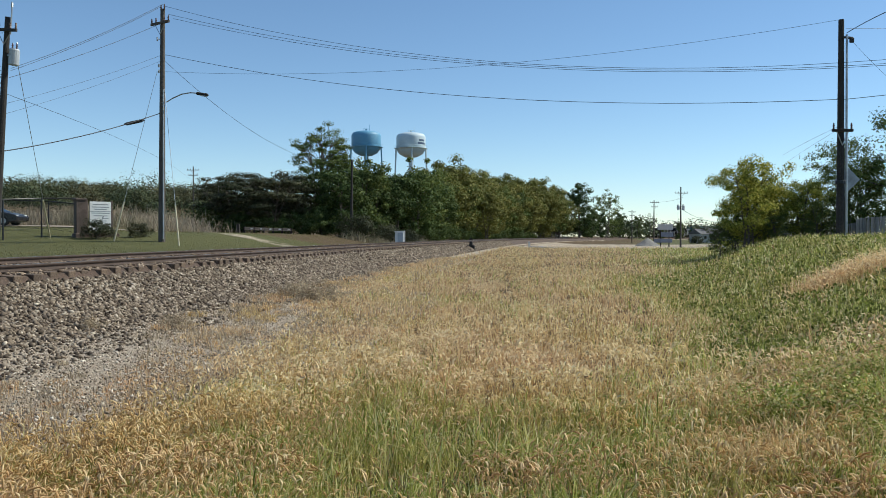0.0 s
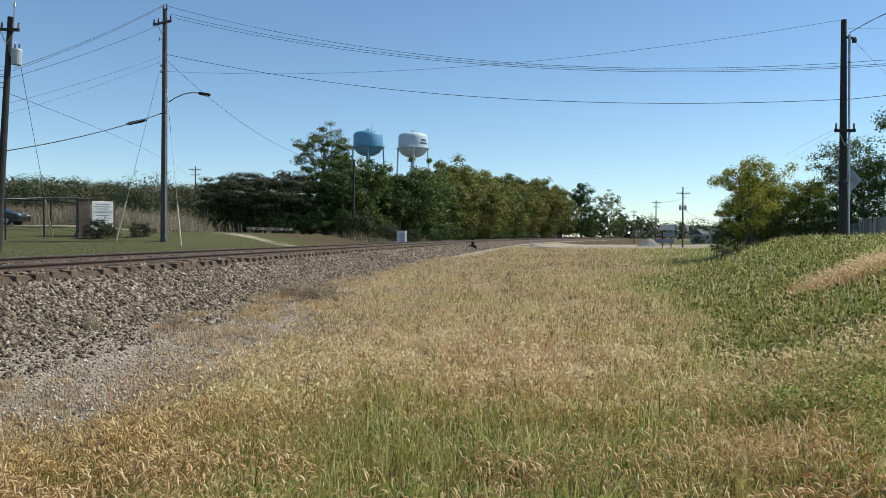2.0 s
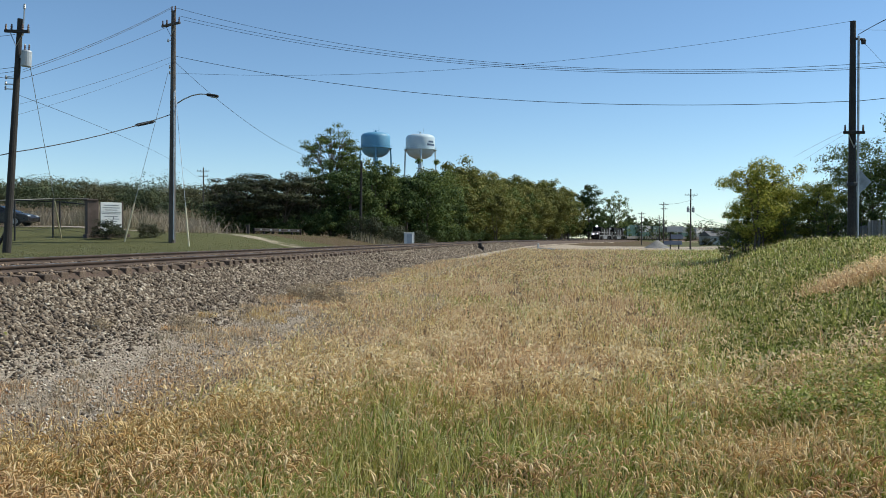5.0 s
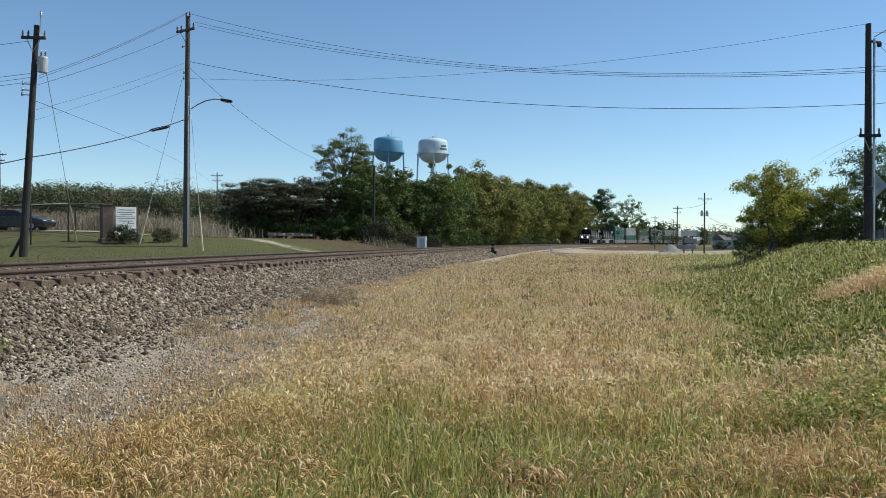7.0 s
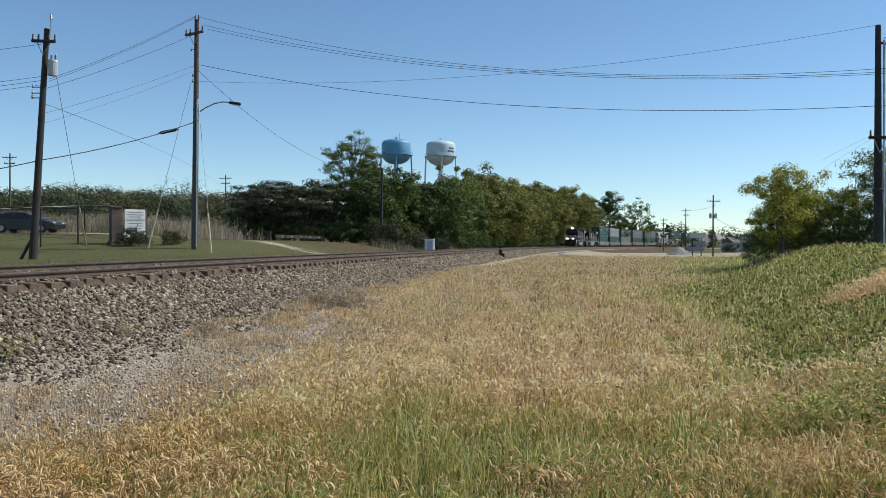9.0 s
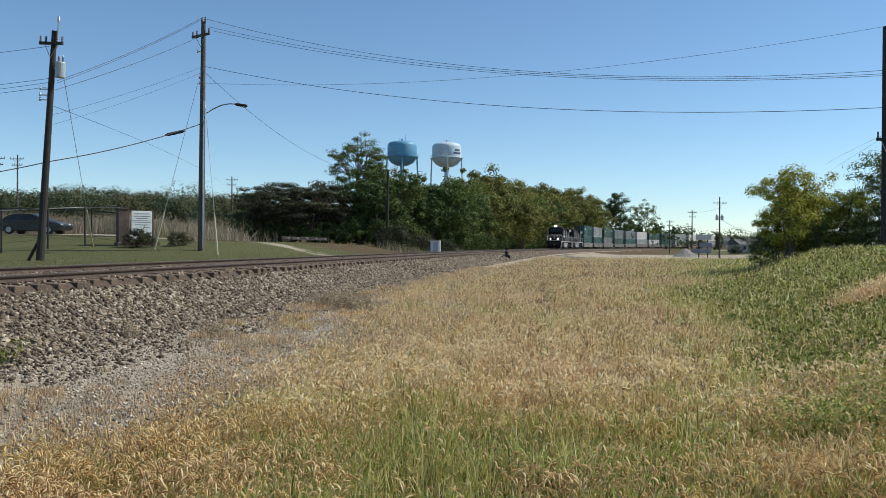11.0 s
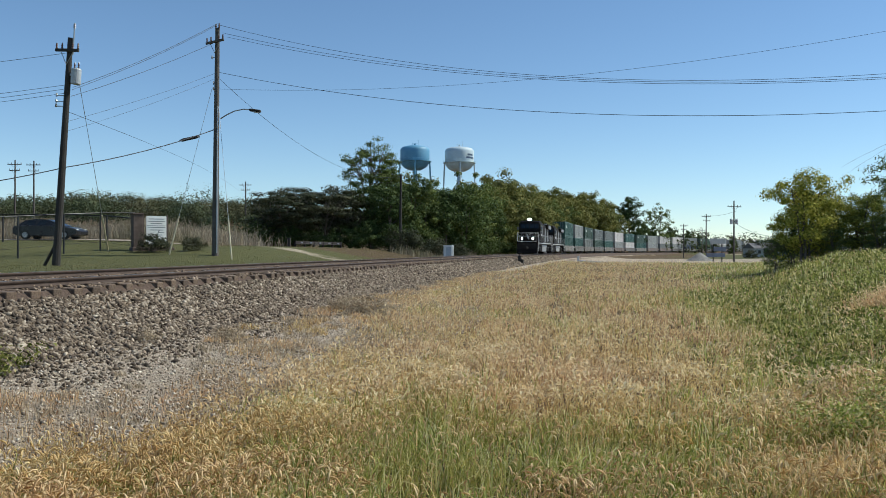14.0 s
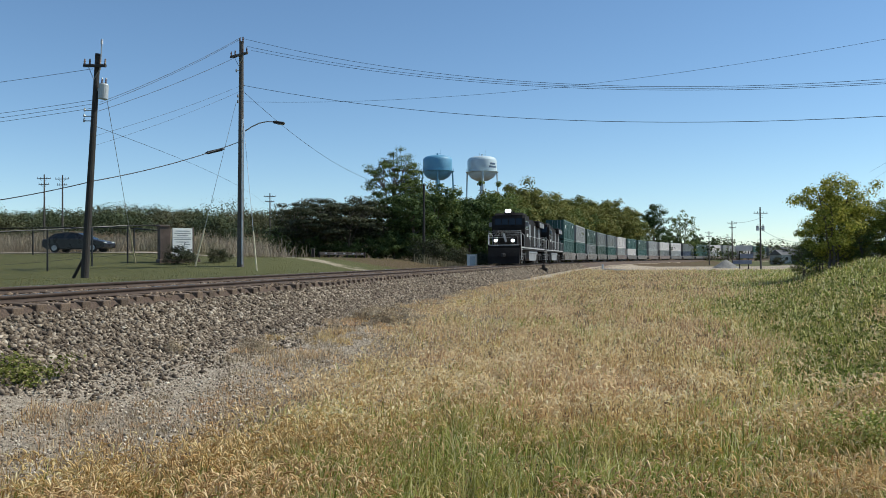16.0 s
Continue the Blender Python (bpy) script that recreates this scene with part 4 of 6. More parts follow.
    weed = tree("dead_weed", spot(-3.1, 19.2), 81, 0.42, 0.42, 1400, 0.05, M["weed"], "brown dead weed clump in the dry grass", "weed", r0=0.01, limbs=12, low=0.05, spread=0.13, stems=3)
    for x, y, q in ((-2.4, 18.6, 0.9), (-3.8, 20.1, 0.8), (-1.3, 20.4, 0.7), (-5.4, 12.6, 0.5), (-4.3, 13.4, 0.55)):
        place(weed, x, y, q, rng.uniform(0, 6.28))
    gw = tree("green_weed", spot(-6.05, 9.35), 82, 0.26, 0.45, 1500, 0.05, M["broad"], "low yellow-green weed at the foot of the ballast", "weed", r0=0.01, limbs=12, low=0.05, spread=0.14, stems=3)
    place(gw, -6.4, 9.6, 0.8, 2.0)
    rag = tree("ragweed", spot(3.0, 5.95), 83, 0.34, 0.42, 4200, 0.026, M["green"], "feathery green ragweed clump in the grass", "weed", r0=0.008, limbs=18, low=0.05, spread=0.11, stems=3)
    for x, y, q in ((2.65, 6.3, 0.9), (3.5, 6.4, 1.1), (3.25, 7.0, 0.9), (2.7, 5.2, 0.8)):
        place(rag, x, y, q, rng.uniform(0, 6.28))
    # brush by the road at the far right
    for x, y, q in ((37.0, 95, 2.5), (39, 97, 2.0), (84, 262, 4.5), (95, 270, 5.0), (70, 226, 2.2), (78, 232, 3.0)):
        place(bush, x, y, q, rng.uniform(0, 6.28))
    # far wooded hill
    v, f, o = [], [], 0
    def far_crown(x, y, h, r, n, leaf):
        nonlocal o
        g = gz(x, y)
        tips = [(x, y, g + h * 0.8)] + [(x + r * math.cos(a) * q, y + r * math.sin(a) * q, g + h * zz) for a, q, zz in zip(rng.uniform(0, 6.28, 16), rng.uniform(0.3, 0.9, 16), rng.uniform(0.15, 0.82, 16))]
        p, q = crown_mesh(rng, tips, r * 0.30, n, leaf, 0.75, 0.35)
        v.append(p)
        f.append(q + o)
        o += len(p)
    for k in range(300):
        x, y = rng.uniform(-235, -30), rng.uniform(150, 300)
        if x > -0.12 * y - 14:
            continue
        h = rng.uniform(6.0, 9.0) * (0.8 + 0.45 * float(value_noise(np.array([0.05 * x + 40]), np.array([0.02 * y + 5]))[0])) * (1.3 if rng.uniform() < 0.12 else 1)
        far_crown(x, y, h * 0.82, h * rng.uniform(0.5, 0.7), 820, 0.46)
    # and the low tree line along the horizon
    for k in range(210):
        a, y = rng.uniform(-0.75, 0.72), rng.uniform(360, 560)
        h = rng.uniform(6, 12)
        far_crown(a * y, y, h, h * 0.85, 260, 1.1)
    tagged(np_object("far_woods", np.concatenate(v), [np.concatenate(f)], M["leaf_far"]), "olive and brown woods on the far hills", "woods", kind="stuff")


# ---- water towers ----
def water_tower(x, y, paint, label, base, R=7.0, mark=True):
    g = gz(x, y)
    root = thing("water_tower", pose(x, y, g), label, "water tower", "water towers")
    prof = [(0.4, base + 0.9), (3.0, base + 1.1), (5.3, base + 2.3), (6.6, base + 4.0), (R, base + 5.2), (R, base + 10.4), (R - 0.25, base + 11.2), (R - 0.9, base + 11.9), (R - 2.4, base + 12.4), (R - 4.5, base + 12.7), (0.3, base + 12.9)]
    part("tank", lathe(bm_new(), prof, 40), paint, root, smooth=True)
    b = bm_new()
    lathe(b, [(R + 0.05, base + 5.0), (R + 0.9, base + 5.0), (R + 0.9, base + 5.15), (R + 0.05, base + 5.15)], 40)
    part("walkway", b, paint, root)
    b = bm_new()
    for h in (0.6, 1.15):
        for i in range(40):
            a0, a1 = 2 * math.pi * i / 40, 2 * math.pi * (i + 1) / 40
            tube(b, ((R + 0.85) * math.cos(a0), (R + 0.85) * math.sin(a0), base + 5.1 + h), ((R + 0.85) * math.cos(a1), (R + 0.85) * math.sin(a1), base + 5.1 + h), 0.04, n=4, caps=False)
    part("railing", b, paint, root)
    for i in range(4):
        a = 2 * math.pi * (i + 0.06) / 4
        part("leg", tube(bm_new(), ((R + 1.6) * math.cos(a), (R + 1.6) * math.sin(a), 0), ((R + 0.1) * math.cos(a), (R + 0.1) * math.sin(a), base + 5.2), 0.38, n=10), paint, root)
    part("riser", tube(bm_new(), (0, 0, 0), (0, 0, base + 1.2), 1.1, n=16), paint, root, smooth=True)
    b = bm_new()
    tube(b, (0, 0, base + 12.8), (0, 0, base + 13.7), 0.5, 0.4, 10)
    tube(b, (1.6, 0, base + 12.5), (1.6, 0, base + 15.6), 0.07, n=5)
    tube(b, (-1.2, 0.5, base + 12.5), (-1.2, 0.5, base + 14.2), 0.06, n=5)
    tube(b, (-1.2, 0.5, base + 14.0), (1.6, 0, base + 13.7), 0.05, n=5)
    part("roof_fittings", b, paint, root)
    if mark:
        for zc, a0, a1 in ((8.6, -0.95, -0.45), (7.2, -1.05, -0.35)):
            b = bm_new()
            vs = []
            for i in range(9):
                a = a0 + (a1 - a0) * i / 8
                vs.append([b.verts.new(((R + 0.03) * math.cos(a), (R + 0.03) * math.sin(a), base + zc + e)) for e in (-0.45, 0.45)])
            for p, q in zip(vs, vs[1:]):
                b.faces.new((p[0], q[0], q[1], p[1]))
            part("painted_bar", b, M["tank_mark"], root)
    return root


# ---- poles and wires ----
def wire(name, a, b, sag, r, label, category="wire", group="overhead wires", n=28):
    a, b = Vector(a), Vector(b)
    cu = bpy.data.curves.new(name, "CURVE")
    r *= 0.72
    cu.dimensions, cu.bevel_depth, cu.bevel_resolution = "3D", r, 1
    sp = cu.splines.new("POLY")
    sp.points.add(n)
    for i in range(n + 1):
        t = i / n
        p = a.lerp(b, t) - Vector((0, 0, sag * 4 * t * (1 - t)))
        sp.points[i].co = (*p, 1)
    cu.materials.append(M["wire"])
    return tagged(new(name, cu), label, category, group)


def insulator(bm, p, h=0.24, r=0.048):
    x, y, z = p
    lathe(bm, [(r * 0.5, 0), (r, h * 0.15), (r * 0.6, h * 0.35), (r, h * 0.5), (r * 0.6, h * 0.7), (r * 0.8, h * 0.85), (r * 0.3, h)], 8, (x, y, z))


def pole(x, y, height, lean, label, wood, r0=0.16, arms=(), turn=0.0, base=None):
    """A tapered timber pole; arms are (height, half length)."""
    g = gz(x, y) if base is None else base
    root = thing("utility_pole", pose(x, y, g - 0.2, 0, 0, turn) @ pose(0, 0, 0, lean[0], lean[1]), label, "utility pole")
    b = bm_new()
    lathe(b, [(r0 * (1 - 0.06 * k), height * k / 6) for k in range(7)], 12)
    part("shaft", b, wood, root, smooth=False)
    for h, L in arms:
        part("crossarm", box(bm_new(), (0, -r0 * 0.9, h), (2 * L, 0.1, 0.12), bevel=0.01), wood, root)
        for q in ((-0.92, -0.45, 0.45, 0.92) if L > 0.5 else (-0.85, 0.85)):
            b = bm_new()
            insulator(b, (L * q, -r0 * 0.9, h + 0.06))
            part("insulator", b, M["porcelain"], root)
        b = bm_new()
        for q in (-1, 1):
            tube(b, (q * L * 0.55, -r0 * 0.9, h - 0.05), (0, -r0 * 0.9, h - 0.6), 0.02, n=4)
        part("arm_brace", b, M["galv"], root)
    return root


def transformer(parent, z, dx, dy=0.0, s=1.0):
    b = bm_new()
    lathe(b, [(0.24 * s, z), (0.26 * s, z + 0.03), (0.26 * s, z + 0.78 * s), (0.22 * s, z + 0.85 * s), (0.05, z + 0.88 * s)], 16, (dx, dy, 0))
    tr = part("transformer", b, M["grey_can"], parent, "grey cylindrical transformer")
    b = bm_new()
    for q in (-0.1, 0.1):
        insulator(b, (dx + q, dy, z + 0.85 * s), 0.26, 0.04)
    part("bushing", b, M["porcelain"], tr)
    part("bracket", box(bm_new(), (dx * 0.5, dy * 0.5, z + 0.4), (abs(dx) + 0.05, 0.08, 0.1)), M["galv"], tr)
    return tr


def guy(top, foot, label, guard=2.1):
    """A guy wire with a pale plastic guard on its lower end."""
    top, foot = Vector(top), Vector(foot)
    root = thing("guy_wire", Matrix.Translation(foot), label, "guy wire", "guy wires")
    d = top - foot
    part("strand", tube(bm_new(), (0, 0, 0), d, 0.012, n=5), M["galv"], root)
    u = d.normalized()
    L = min(guard, d.length * 0.5)
    part("guy_guard", tube(bm_new(), u * -0.05, u * L, 0.04, n=8), M["guard_yellow"], root, "pale yellow plastic guard")
    part("anchor", tube(bm_new(), u * -0.35, u * 0.1, 0.03, n=6), M["galv"], root)
    return root


# ---- lines past the track and over the field ----
def build_lines():
    a = pole(-18.61, 34.0, 9.9, (0.6, 4.7), "dark timber utility pole with a grey transformer on the lawn", M["pole_dark"], 0.17, arms=((9.35, 0.58),), turn=-12)
    transformer(a, 7.95, 0.4, 0, 0.78)
    for z in (7.2, 7.45, 7.0):
        b = bm_new()
        tube(b, (-0.5, -0.02, z), (0.05, -0.02, z), 0.025, n=5)
        insulator(b, (-0.5, -0.02, z - 0.05), 0.16, 0.05)
        part("bracket_arm", b, M["galv"], a)
    b = bm_new()
    tube(b, (0.17, 0, 9.2), (0.17, 0, 10.35), 0.03, n=6)
    insulator(b, (0.17, 0, 10.3), 0.22, 0.06)
    part("lightning_rod", b, M["galv"], a)
    part("base_brace", tube(bm_new(), (-0.55, -0.05, 0.15), (-0.1, 0, 1.1), 0.07, 0.06, 8), M["pole_dark"], a)
    b2 = pole(-14.76, 43.0, 12.2, (0.0, 0.85), "tall weathered timber utility pole carrying a street lamp", M["pole"], 0.18, arms=((11.45, 0.75),), turn=-35, base=gz(-14.76, 43.0) + 0.14)
    b = bm_new()
    for q in (-0.14, 0.14):
        insulator(b, (q, 0, 12.15), 0.3, 0.05)
    part("pole_top_insulator", b, M["porcelain"], b2)
    for z, q in ((10.7, -0.45), (9.3, -0.3), (9.0, -0.3)):
        b = bm_new()
        tube(b, (q, 0, z), (0, 0, z - 0.05), 0.025, n=5)
        insulator(b, (q, 0, z - 0.08), 0.18, 0.05)
        part("bracket_arm", b, M["galv"], b2)
    part("conduit", tube(bm_new(), (0.2, -0.05, 0.2), (0.15, -0.05, 8.0), 0.04, n=6), M["galv"], b2)
    lamp = thing("street_lamp", pose(-14.63, 43.0, 8.63), "curved-arm street lamp fixed to the timber pole", "street lamp")
    b = bm_new()
    pts = [(0.15, 0, 0), (0.5, 0, 0.22), (0.95, 0, 0.42), (1.4, 0, 0.5), (1.8, 0, 0.47)]
    for p, q in zip(pts, pts[1:]):
        tube(b, p, q, 0.032, n=6)
    part("arm", b, M["galv"], lamp)
    b = box(bm_new(), (2.03, 0, 0.42), (0.62, 0.24, 0.14), Matrix.Rotation(0.14, 3, "Y"), bevel=0.04)
    part("lamp_head", b, M["pole_dark"], lamp)
    part("lens", box(bm_new(), (2.09, 0, 0.335), (0.34, 0.18, 0.05), Matrix.Rotation(0.14, 3, "Y"), bevel=0.015), M["grey_can"], lamp)
    c = pole(16.0, 33.0, 9.2, (0.0, -0.15), "timber utility pole on the grassy rise", M["pole_dark"], 0.165, arms=((4.75, 0.42),), turn=0, base=1.3)
    part("conduit", tube(bm_new(), (0.21, -0.06, 0.2), (0.2, -0.06, 8.6), 0.045, n=6), M["galv"], c)
    b = bm_new()
    tube(b, (0.1, 0, 8.5), (0.45, -0.05, 8.45), 0.05, n=6)
    box(b, (0.4, -0.05, 8.36), (0.16, 0.12, 0.18), bevel=0.02)
    part("cable_clamp", b, M["pole_dark"], c)
    part("pole_band", lathe(bm_new(), [(0.19, 2.62), (0.2, 2.64), (0.2, 2.74), (0.19, 2.76)], 12), M["wire"], c)
    dark = "dark power line sagging between the poles"
    for w, r in ((((-14.53, 43.0, 13.64), (21.72, 31.0, 8.76), 1.82), 0.013), (((-14.35, 43.0, 13.22), (21.72, 31.0, 8.53), 1.58), 0.013), (((-14.09, 43.0, 12.99), (22.07, 31.5, 8.57), 1.53), 0.013)):
        wire("power_line", *w, r, dark, n=40)
    wire("telephone_line", *((-14.59, 43.0, 11.12), (15.86, 33.0, 7.11), 0.99), 0.017, "lower telephone line sagging over the field")
    wire("telephone_line", *((16.11, 33.0, 7.11), (23.09, 30.0, 7.79), 0.09), 0.017, "telephone line leaving the pole on the rise")
    wire("service_drop", *((15.86, 33.0, 10.29), (-14.65, 43.0, 10.23), 0.83), 0.009, "thin wire crossing high over the field")
    wire("service_drop", *((16.2, 33.0, 9.77), (14.66, 22.0, 8.56), -0.21), 0.02, "thick cable leaving the pole on the rise")
    wire("service_drop", *((16.16, 33.0, 9.95), (28.03, 40.0, 11.5), -0.05), 0.009, "thin wire leaving the pole on the rise")
    wire("service_drop", *((16.2, 33.0, 9.68), (35.42, 60.0, 11.08), 0.33), 0.009, "thin wire running down behind the rise")
    wire("service_drop", *((16.02, 33.0, 6.08), (24.87, 60.0, 7.56), -0.06), 0.007, "thin wire running down to the yellow tree")
    wire("service_drop", *((16.02, 33.0, 5.99), (25.28, 60.0, 7.14), -0.03), 0.007, "thin wire running down to the yellow tree")
    wire("service_drop", *((-14.59, 43.0, 10.82), (-8.72, 80.0, 8.94), 1.85), 0.014, "wire running down to the thin pole by the wood")
    for w, r in ((((-17.87, 34.0, 8.56), (-14.65, 43.0, 13.73), 0.17), 0.014), (((-17.91, 34.0, 8.45), (-14.74, 43.0, 13.61), 0.16), 0.012), (((-17.96, 34.0, 8.17), (-14.86, 43.0, 12.69), 0.13), 0.014), (((-18.08, 34.0, 7.11), (-14.8, 43.0, 11.06), 0.11), 0.009), (((-18.1, 34.0, 6.69), (-14.83, 43.0, 10.76), 0.12), 0.008)):
        wire("power_line", *w, r, "power line between the two timber poles")
    cable = wire("telephone_cable", *((-18.2, 34.0, 5.14), (-14.8, 43.0, 8.06), 0.18), 0.032, "thick black telephone cable between the timber poles")
    wire("telephone_cable", *((-18.2, 34.0, 5.14), (-25.59, 25.0, 3.13), 0.41), 0.032, "thick black telephone cable leaving the dark pole")
    sp = thing("splice_case", Matrix.Translation((-15.64, 41.6, 7.38)), "black splice case on the thick telephone cable", "splice case")
    part("case", tube(bm_new(), (-0.31, -0.2, -0.10), (0.31, 0.2, 0.12), 0.085, n=10), M["wire"], sp)
    for k in (-1, 1):
        part("end_cap", tube(bm_new(), (k * 0.31, k * 0.2, k * 0.11 + 0.01), (k * 0.42, k * 0.27, k * 0.145 + 0.01), 0.075, 0.035, 10), M["wire"], sp)
    wire("service_drop", *((-18.03, 34.0, 7.49), (-48.77, 160.0, 12.3), -0.89), 0.014, "thin wire from the dark pole to a far pole")
    for z0, z1 in ((10.02, 7.62), (8.66, 6.34), (8.49, 6.03), (8.31, 5.88)):
        wire("power_line", (-18.2, 34.0, z0), (-44.0, 30.0, z1), 0.5, 0.012, "power line leaving the dark pole over the lawn")
    guy((-17.61, 34.0, 8.85), (-20.9, 43.6, gz(-20.9, 43.6)), "guy wire with a pale guard beside the fence", 3.2)
    guy((-14.95, 43.0, 10.23), (-17.1, 42.6, gz(-17.1, 42.6)), "guy wire with a pale guard beside the sign")
    guy((-14.62, 43.0, 9.87), (-13.4, 41.6, gz(-13.4, 41.6)), "guy wire with a pale guard on the lawn")
    # far poles
    t = pole(-8.95, 80.0, 7.9, (0, 0.6), "thin dark pole at the foot of the wood", M["pole_dark"], 0.15)
    for x, y, h, lab, can in ((43.5, 150, 11.2, "far timber pole with transformers by the road", True), (54.05, 210, 11.6, "far timber pole by the road", False), (58.8, 255, 10.6, "far timber pole behind the wood", False), (72.0, 285, 10.0, "far timber pole behind the road", False)):
        p = pole(x, y, h, (0, 0), lab, M["pole"], 0.17, arms=((h - 0.6, 1.25), (h - 1.7, 0.9)) if not can else ((h - 1.1, 1.3),), turn=12)
        if can:
            transformer(p, h - 4.2, 0.5, 0, 1.0)
            transformer(p, h - 4.2, -0.5, 0, 1.0)
    for x, y, h in ((-48.7, 160, 11.5), (-78.0, 130, 12.3), (-75.4, 131, 12.3), (-110.0, 165, 13.0)):
        pole(x, y, h, (0, 0), "far timber pole before the wooded hill", M["pole"], 0.16, arms=((h - 0.7, 1.2), (h - 1.7, 0.9)), base=max(gz(x, y), 1.5))
    wire("power_line", *((43.97, 150.0, 8.84), (54.02, 210.0, 10.58), 0.44), 0.03, "far power line by the road")
    wire("power_line", *((43.97, 150.0, 6.46), (28.8, 60.0, 4.87), 2.29), 0.03, "far power line behind the yellow tree")


# ---- by the drive: sign, fence, car ----
def build_drive():
    # gravel drive, draped on the ground
    def strip(name, pts, width, material, label, lift=0.03):
        v, f = [], []
        n = 60
        P = np.array(pts, float)
        t = np.linspace(0, len(P) - 1, n)
        cx, cy = np.interp(t, range(len(P)), P[:, 0]), np.interp(t, range(len(P)), P[:, 1])
        dx, dy = np.gradient(cx), np.gradient(cy)
        L = np.hypot(dx, dy)
        k = 7
        for j in range(k):
            o = (j / (k - 1) - 0.5) * (width + 0.35 * np.sin(t * 9 + j))
            x, y = cx - dy / L * o, cy + dx / L * o
            v.append(np.stack([x, y, ground_z(x, y) + lift], 1))
        v = np.stack(v, 1).reshape(-1, 3)
        a = (np.arange(n - 1)[:, None] * k + np.arange(k - 1)[None]).ravel()
        ob = np_object(name, v, [np.stack([a, a + 1, a + k + 1, a + k], 1)], material)
        return tagged(ob, label, "road", kind="structure")
    strip("drive", [(-75, 58.2), (-40, 58.2), (-28, 57.5), (-20, 55), (-16.5, 54.2)], 2.4, M["gravel_road"], "pale gravel drive past the sign")
    # sign
    g = gz(-19.2, 45)
    sign = thing("entrance_sign", pose(-19.25, 45.0, g, 0, 0, 38), "white sign board with dark lettering on a brick pier", "sign")
    part("pier", box(bm_new(), (-0.62, 0.1, 0.95), (0.5, 0.6, 2.1), bevel=0.015), M["stone_pier"], sign, "dark brown brick pier")
    part("pier_cap", box(bm_new(), (-0.62, 0.1, 2.04), (0.6, 0.7, 0.09), bevel=0.02), M["stone_pier"], sign)
    part("board", box(bm_new(), (0.42, 0, 1.14), (1.12, 0.09, 1.6), bevel=0.012), M["sign_white"], sign, "white board")
    part("frame_post", box(bm_new(), (1.03, 0.02, 0.95), (0.09, 0.09, 2.1), bevel=0.01), M["stone_pier"], sign)
    part("frame_post", box(bm_new(), (-0.29, 0.02, 0.95), (0.09, 0.09, 2.1), bevel=0.01), M["stone_pier"], sign)
    rng = random.Random(4)
    for k, (z, w) in enumerate(((1.60, 0.86), (1.46, 1.0), (1.34, 0.7), (1.13, 1.05), (0.98, 0.8), (0.84, 0.36), (0.70, 0.7), (0.45, 0.9))):
        part("lettering_bar", box(bm_new(), (0.42 + (0.25 if w < 0.5 else 0), -0.049, z + 0.18), (w * 0.92, 0.008, 0.04)), M["sign_ink"], sign)
    part("divider", box(bm_new(), (0.42, -0.049, 1.4), (1.06, 0.01, 0.025)), M["sign_ink"], sign)
    part("emblem", box(bm_new(), (0.5, -0.05, 0.96), (0.05, 0.01, 0.42), Matrix.Rotation(0.35, 3, "Y")), M["sign_ink"], sign)
    part("footing", box(bm_new(), (0.2, 0.05, 0.05), (2.3, 0.8, 0.28), bevel=0.03), M["stone_pier"], sign)
    # steel fence
    fence = thing("steel_fence", pose(0, 0, 0), "black steel rail fence beside the lawn", "fence")
    rows = [[(-20.1, 45.2), (-21.5, 43.9), (-22.55, 42.0), (-23.5, 39.4), (-24.5, 36.8), (-25.4, 34.2)], [(-20.2, 45.8), (-23.0, 47.8), (-26.3, 48.6), (-30.3, 49.2), (-34.2, 49.4), (-38.2, 49.5), (-42.0, 49.6)]]
    for row in rows:
        tops = []
        for x, y in row:
            gg = gz(x, y)
            h = 2.12 if row is rows[0] else 1.75
            part("post", tube(bm_new(), (x, y, gg - 0.2), (x, y, gg + h), 0.045, n=8), M["fence_black"], fence)
            tops.append(Vector((x, y, gg + h - 0.03)))
        for p, q in zip(tops, tops[1:]):
            part("top_rail", tube(bm_new(), p, q, 0.035, n=6), M["fence_black"], fence)
            part("bottom_wire", tube(bm_new(), p - Vector((0, 0, 1.6)), q - Vector((0, 0, 1.6)), 0.008, n=4), M["fence_black"], fence)
            b = bm_new()
            n = int((q - p).length / 0.16)
            for k in range(n):
                c = p.lerp(q, (k + 0.5) / n)
                for e in (-1, 1):
                    d = (q - p) * (e * 0.8 / max((q - p).length, 0.1))
                    tube(b, c + Vector((d[0], d[1], -0.02)), c - Vector((d[0], d[1], 1.6)), 0.0022, n=3, caps=False)
            part("chain_mesh", b, M["fence_black"], fence)
    # parked car
    sedan(-32.1, 58.0, 2.0)


